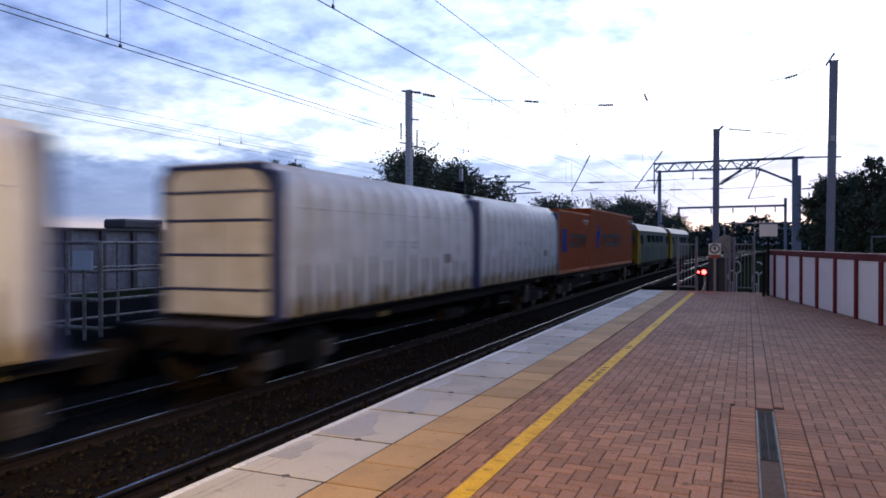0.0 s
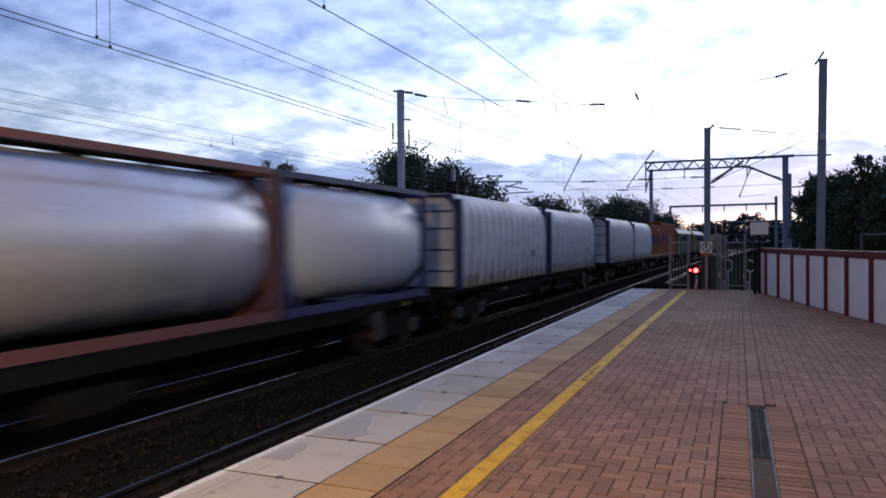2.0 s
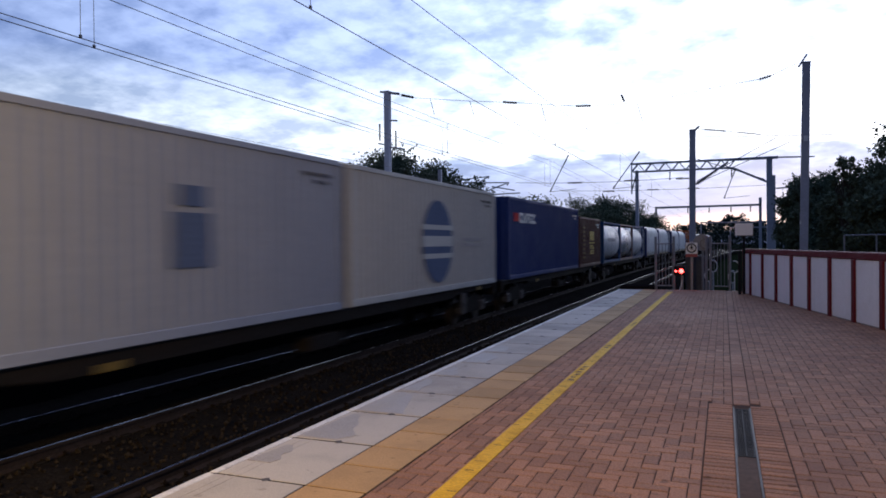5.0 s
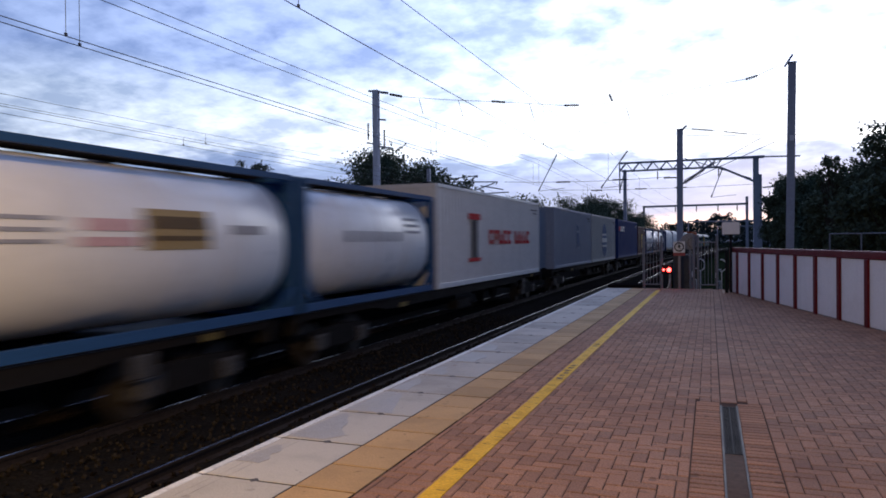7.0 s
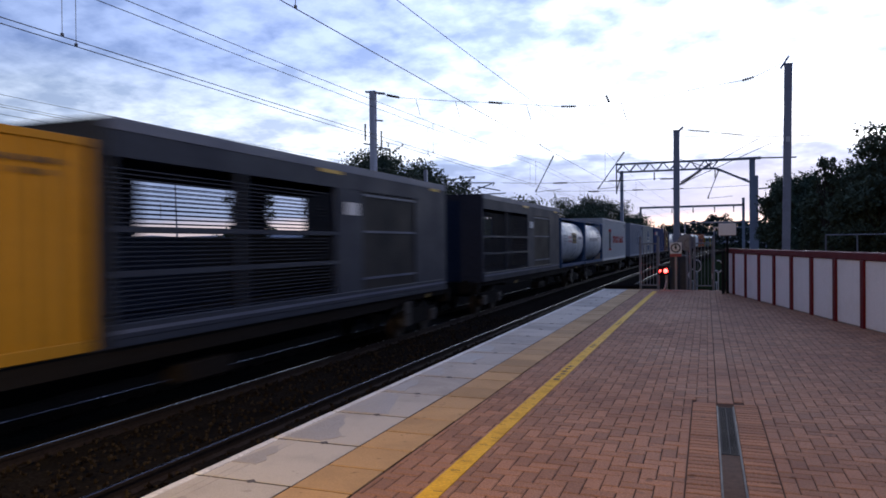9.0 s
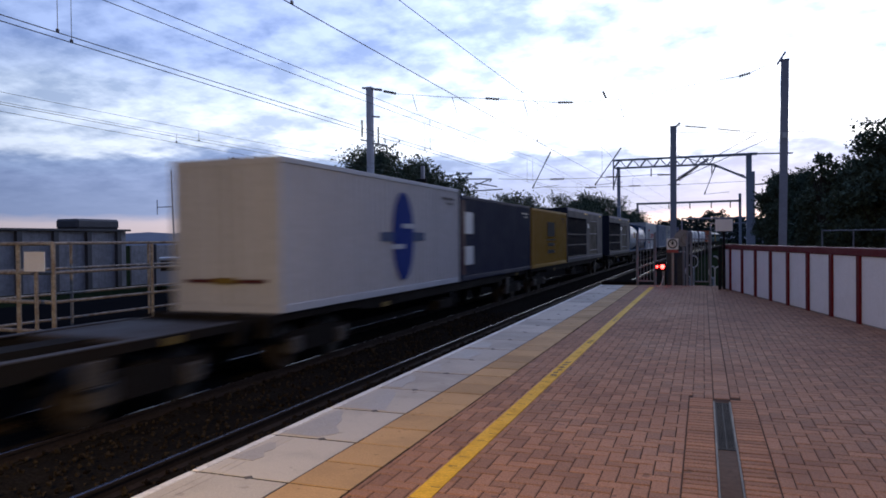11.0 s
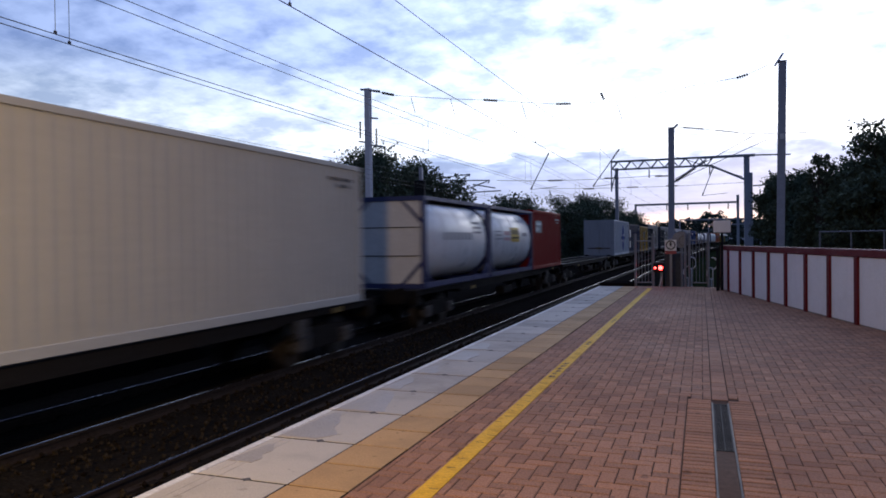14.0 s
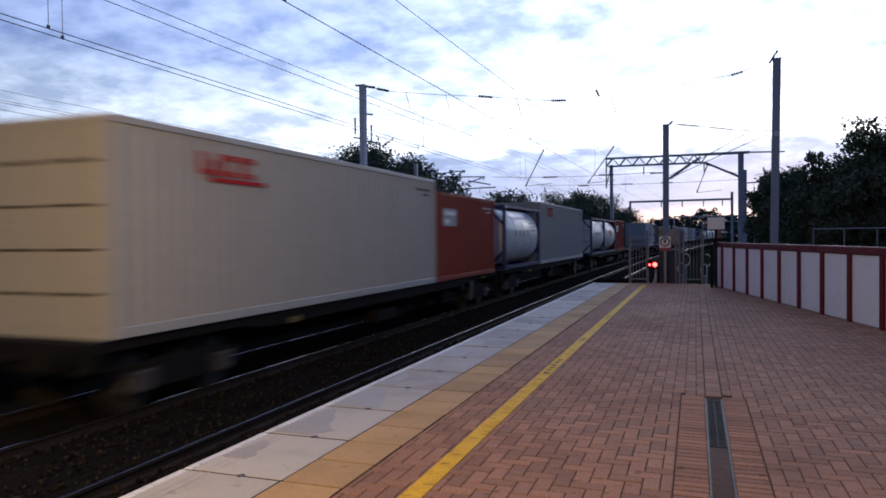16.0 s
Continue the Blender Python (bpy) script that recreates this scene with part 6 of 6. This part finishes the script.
def build_train():
    worn = "weathered steel flat wagon carrying containers"
    for a, b, lab in ((28.0, 47.9, worn), (8.6, 28.0 - 0.5, worn), (-14.0, 6.6, worn), (-35.0, -14.7, worn), (-55.4, -35.5, worn), (-77.2, -55.9, worn), (-99.3, -79.2, worn),
                      (-119.7, -99.8, worn), (-143.4, -122.2, worn), (-163.2, -143.9, worn), (-183.4, -163.7, "empty weathered steel flat wagon"), (-203.6, -183.9, worn),
                      (-226.1, -206.1, worn), (-246.0, -226.6, worn)):
        flat_wagon(a, b, lab)
    locomotive(66.9, 84.7, "green electric locomotive with yellow ends at the head")
    locomotive(48.6, 66.4, "green electric locomotive with yellow ends behind the first")
    hc, std = 3.0, 2.68
    # two orange boxes, tall one in front
    t, h, z0, z1 = container(34.8, 46.99, hc, "orange", "tall orange corrugated container with blue emblem")
    marks(t, M["mark_blue"], [(-4.9, -4.3, z0 + 1.0, z0 + 1.9), (-4.4, -3.9, z0 + 1.5, z0 + 2.2)])
    marks(t, M["mark_dark"], letters(-3.2, 2.2, z0 + 1.1, z0 + 1.8, 9, 3), name="faded_lettering")
    t, h, z0, z1 = container(28.5, 34.56, std, "orange", "shorter orange corrugated container with blue emblem")
    marks(t, M["mark_blue"], [(-2.4, -1.6, z0 + 0.9, z0 + 1.9)])
    marks(t, M["mark_dark"], letters(-1.0, 2.2, z0 + 1.1, z0 + 1.7, 6, 4), name="faded_lettering")
    lab = "white curtain-sided swap body with ochre dirt along its base"
    for a, b in ((19.1, 28.2), (9.7, 18.85), (-3.45, 5.65), (-13.3, -4.0)):
        curtain_body(a, b, lab)
    tank_box(-21.4, -15.35, "frame_navy", "white tank container in a navy blue frame", "tank")
    tank_box(-27.6, -21.55, "frame_brown", "bright steel tank container in a brown frame", "tank_steel")
    tank_box(-34.5, -27.75, "frame_blue", "white lettered tank container in a blue frame", "tank", words=10, end="frame_blue")
    t, h, z0, z1 = container(-41.75, -35.65, std, "maroon", "dark red container with yellow emblem")
    marks(t, M["mark_yellow"], [(-0.28 + 0.43 * i, 0.02 + 0.43 * i, z0 + 1.42, z0 + 1.93) for i in range(3)]
          + [(-0.48, 1.08, z0 + 1.25, z0 + 1.31)] + letters(-0.25, 0.9, z0 + 0.93, z0 + 1.16, 3, 21) + letters(-0.25, 0.9, z0 + 0.65, z0 + 0.87, 3, 22), name="emblem")
    marks(t, M["code_yellow"], [(-2.25, -1.62, z0 + 0.45 + 0.23 * i, z0 + 0.55 + 0.23 * i) for i in range(8)], name="code_marking")
    t, h, z0, z1 = container(-54.45, -42.15, hc, "blue", "tall blue container with white and red lettering")
    marks(t, M["mark_white"], letters(-4.85, -2.5, z1 - 0.92, z1 - 0.54, 5, 6), name="lettering")
    marks(t, M["mark_red"], [(-5.55, -4.9, z1 - 0.88, z1 - 0.57)], name="emblem")
    t, h, z0, z1 = container(-66.0, -56.1, hc, "stone_grey", "tall pale stone-grey container with blue round emblem")
    disc_mark(t, M["mark_slate"], -0.15, z0 + 1.37, 1.05, 1.12)
    marks(t, M["stone_grey"], [(-1.25, 0.95, z0 + 1.69, z0 + 1.82), (-1.25, 0.95, z0 + 1.24, z0 + 1.52), (-1.25, 0.95, z0 + 0.92, z0 + 1.05)], 1.229, "emblem_band")
    marks(t, M["mark_faint"], letters(1.7, 3.6, z0 + 1.40, z0 + 1.48, 12, 31) + letters(1.7, 3.6, z0 + 1.24, z0 + 1.32, 12, 32), name="faded_lettering")
    t, h, z0, z1 = container(-76.7, -66.3, hc, "grey", "tall dull grey container with small dark emblem")
    marks(t, M["mark_slate"], [(0.5, 1.1, z0 + 1.9, z0 + 2.2), (0.4, 1.2, z0 + 1.0, z0 + 1.8)])
    t, h, z0, z1 = container(-92.0, -79.8, hc, "off_white", "tall off-white container with red lettering")
    marks(t, M["mark_red"], [(-3.4, -2.2, z0 + 2.05, z0 + 2.25), (-3.4, -2.2, z0 + 0.7, z0 + 0.82)], name="emblem")
    marks(t, M["mark_dark"], [(-3.1, -2.85, z0 + 0.82, z0 + 2.05), (-2.75, -2.5, z0 + 0.82, z0 + 2.05)], name="emblem")
    marks(t, M["mark_red"], letters(-1.3, 1.6, z0 + 1.25, z0 + 1.75, 5, 7) + letters(2.0, 4.4, z0 + 1.25, z0 + 1.75, 4, 8), name="lettering")
    tank_box(-98.95, -92.3, "frame_blue", "white lettered tank container in a steel blue frame", "tank", words=7, patch=None, end="frame_blue")
    tank_box(-106.0, -99.2, "frame_blue", "white tank container with dark placard in a steel blue frame", "tank", words=0, patch="stain", end="frame_blue")
    for a, b in ((-119.15, -106.5), (-135.2, -122.7)):
        slatted_box(a, b, "charcoal steel cage container with barred openings")
    t, h, z0, z1 = container(-143.2, -135.4, 2.68, "yellow", "bright yellow container with black emblem")
    marks(t, M["black"], [(-0.85, 0.85, z0 + 1.42, z0 + 2.12),
                           (-1.0, 1.0, z0 + 1.22, z0 + 1.30), (-0.75, 0.75, z0 + 0.95, z0 + 1.12), (-0.75, 0.75, z0 + 0.6, z0 + 0.78)], name="emblem")
    t, h, z0, z1 = container(-152.65, -143.5, 2.72, "navy", "dark navy container with white and red corner panels")
    marks(t, M["mark_white"], [(-4.2, -3.4, z0 + 1.5, z0 + 2.2), (-4.2, -3.4, z0 + 0.5, z0 + 1.1)])
    marks(t, M["maroon"], [(-4.5, -4.25, z0 + 0.2, z1 - 0.15)])
    t, h, z0, z1 = container(-162.7, -152.85, 2.88, "pale_grey", "pale grey container with tall blue oval emblem")
    disc_mark(t, M["mark_blue"], 0.6, z0 + 1.42, 0.66, 1.12)
    marks(t, M["pale_grey"], [(0.55, 1.35, z0 + 1.62, z0 + 1.74), (-0.15, 0.65, z0 + 1.10, z0 + 1.22)], 1.23)
    marks(t, M["mark_slate"], [(-0.75, 0.0, z0 + 1.30, z0 + 1.52), (1.2, 2.0, z0 + 1.30, z0 + 1.52)], 1.224, "emblem_band")
    bm = bmesh.new()
    box(bm, -0.9, 0.9, -h - 0.03, -h - 0.005, z0 + 0.55, z0 + 0.62)
    part("end_stripe", bm, M["maroon"], t)
    boxed("latch_plate", (-0.25, 0.25, -h - 0.05, -h - 0.03, z0 + 0.53, z0 + 0.65), M["wagon_yellow"], t)
    t, h, z0, z1 = container(-190.05, -183.95, std, "red", "bright red container with pale lettering")
    marks(t, M["mark_faint"], [(-2.6, -1.4, z1 - 1.02, z1 - 0.48)], name="lettering")
    marks(t, M["mark_white"], [(-2.5, -1.5, z1 - 0.68, z1 - 0.56), (-2.5, -2.0, z1 - 0.94, z1 - 0.80)], 1.229, "lettering")
    tank_box(-196.65, -190.2, "frame_navy", "white tank container with yellow placard in a navy frame", "tank", patch="mark_yellow")
    tank_box(-202.95, -196.8, "frame_navy", "white lettered tank container in a navy frame", "tank", words=8, end="off_white")
    t, h, z0, z1 = container(-219.0, -206.8, hc, "stone_grey", "tall stone-grey container with red lettering near the top")
    marks(t, M["mark_red"], letters(-4.6, -3.2, z1 - 0.62, z1 - 0.22, 3, 12) + [(-4.6, -3.2, z1 - 0.66, z1 - 0.6)], name="lettering")
    tank_box(-225.5, -219.3, "frame_navy", "white tank container with dark emblem in a navy frame", "tank", words=4)
    t, h, z0, z1 = container(-233.1, -227.05, std, "red_orange", "orange-red container with pale lettering")
    marks(t, M["mark_faint"], [(-2.6, -1.4, z1 - 1.02, z1 - 0.48)], name="lettering")
    marks(t, M["mark_white"], [(-2.5, -1.5, z1 - 0.68, z1 - 0.56), (-2.5, -2.0, z1 - 0.94, z1 - 0.80)], 1.229, "lettering")
    t, h, z0, z1 = container(-245.5, -233.3, hc, "cream", "tall cream container with red lettering near the top", ribbed=True)
    marks(t, M["mark_red"], letters(-4.35, -2.8, z1 - 0.66, z1 - 0.30, 3, 14) + [(-4.1, -2.55, z1 - 0.76, z1 - 0.69)], name="lettering")


def motions():
    for ob, u in TRAIN:
        rows = []
        for i in range(17):
            s = u + SPEED * i
            rows.append((float(i), pose(TRAIN_X + bend(s), s, RAIL_Z, 0, 0, -math.degrees(s / CURVE) if s > 0 else 0)))
        walk(ob, rows)


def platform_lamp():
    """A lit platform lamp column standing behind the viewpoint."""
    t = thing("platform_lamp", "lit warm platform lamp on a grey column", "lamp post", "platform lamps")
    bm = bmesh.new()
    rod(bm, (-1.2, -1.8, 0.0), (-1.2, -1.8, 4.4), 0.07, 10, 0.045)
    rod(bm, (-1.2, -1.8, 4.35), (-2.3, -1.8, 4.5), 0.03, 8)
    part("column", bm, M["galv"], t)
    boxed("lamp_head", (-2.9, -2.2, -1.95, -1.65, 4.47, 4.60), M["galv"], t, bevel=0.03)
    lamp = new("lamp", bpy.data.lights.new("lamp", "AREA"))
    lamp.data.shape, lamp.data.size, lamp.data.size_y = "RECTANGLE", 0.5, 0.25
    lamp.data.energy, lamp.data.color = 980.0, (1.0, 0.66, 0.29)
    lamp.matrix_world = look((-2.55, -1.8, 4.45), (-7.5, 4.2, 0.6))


build_ground()
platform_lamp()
build_track(NEAR_X, -16, 220, "near_track")
build_track(TRAIN_X, -16, 220, "train_track")
platform = build_platform()
build_wall()
overhead()
platform_end()
beyond()
greenery()
build_train()
lay_pavers(platform)
motions()
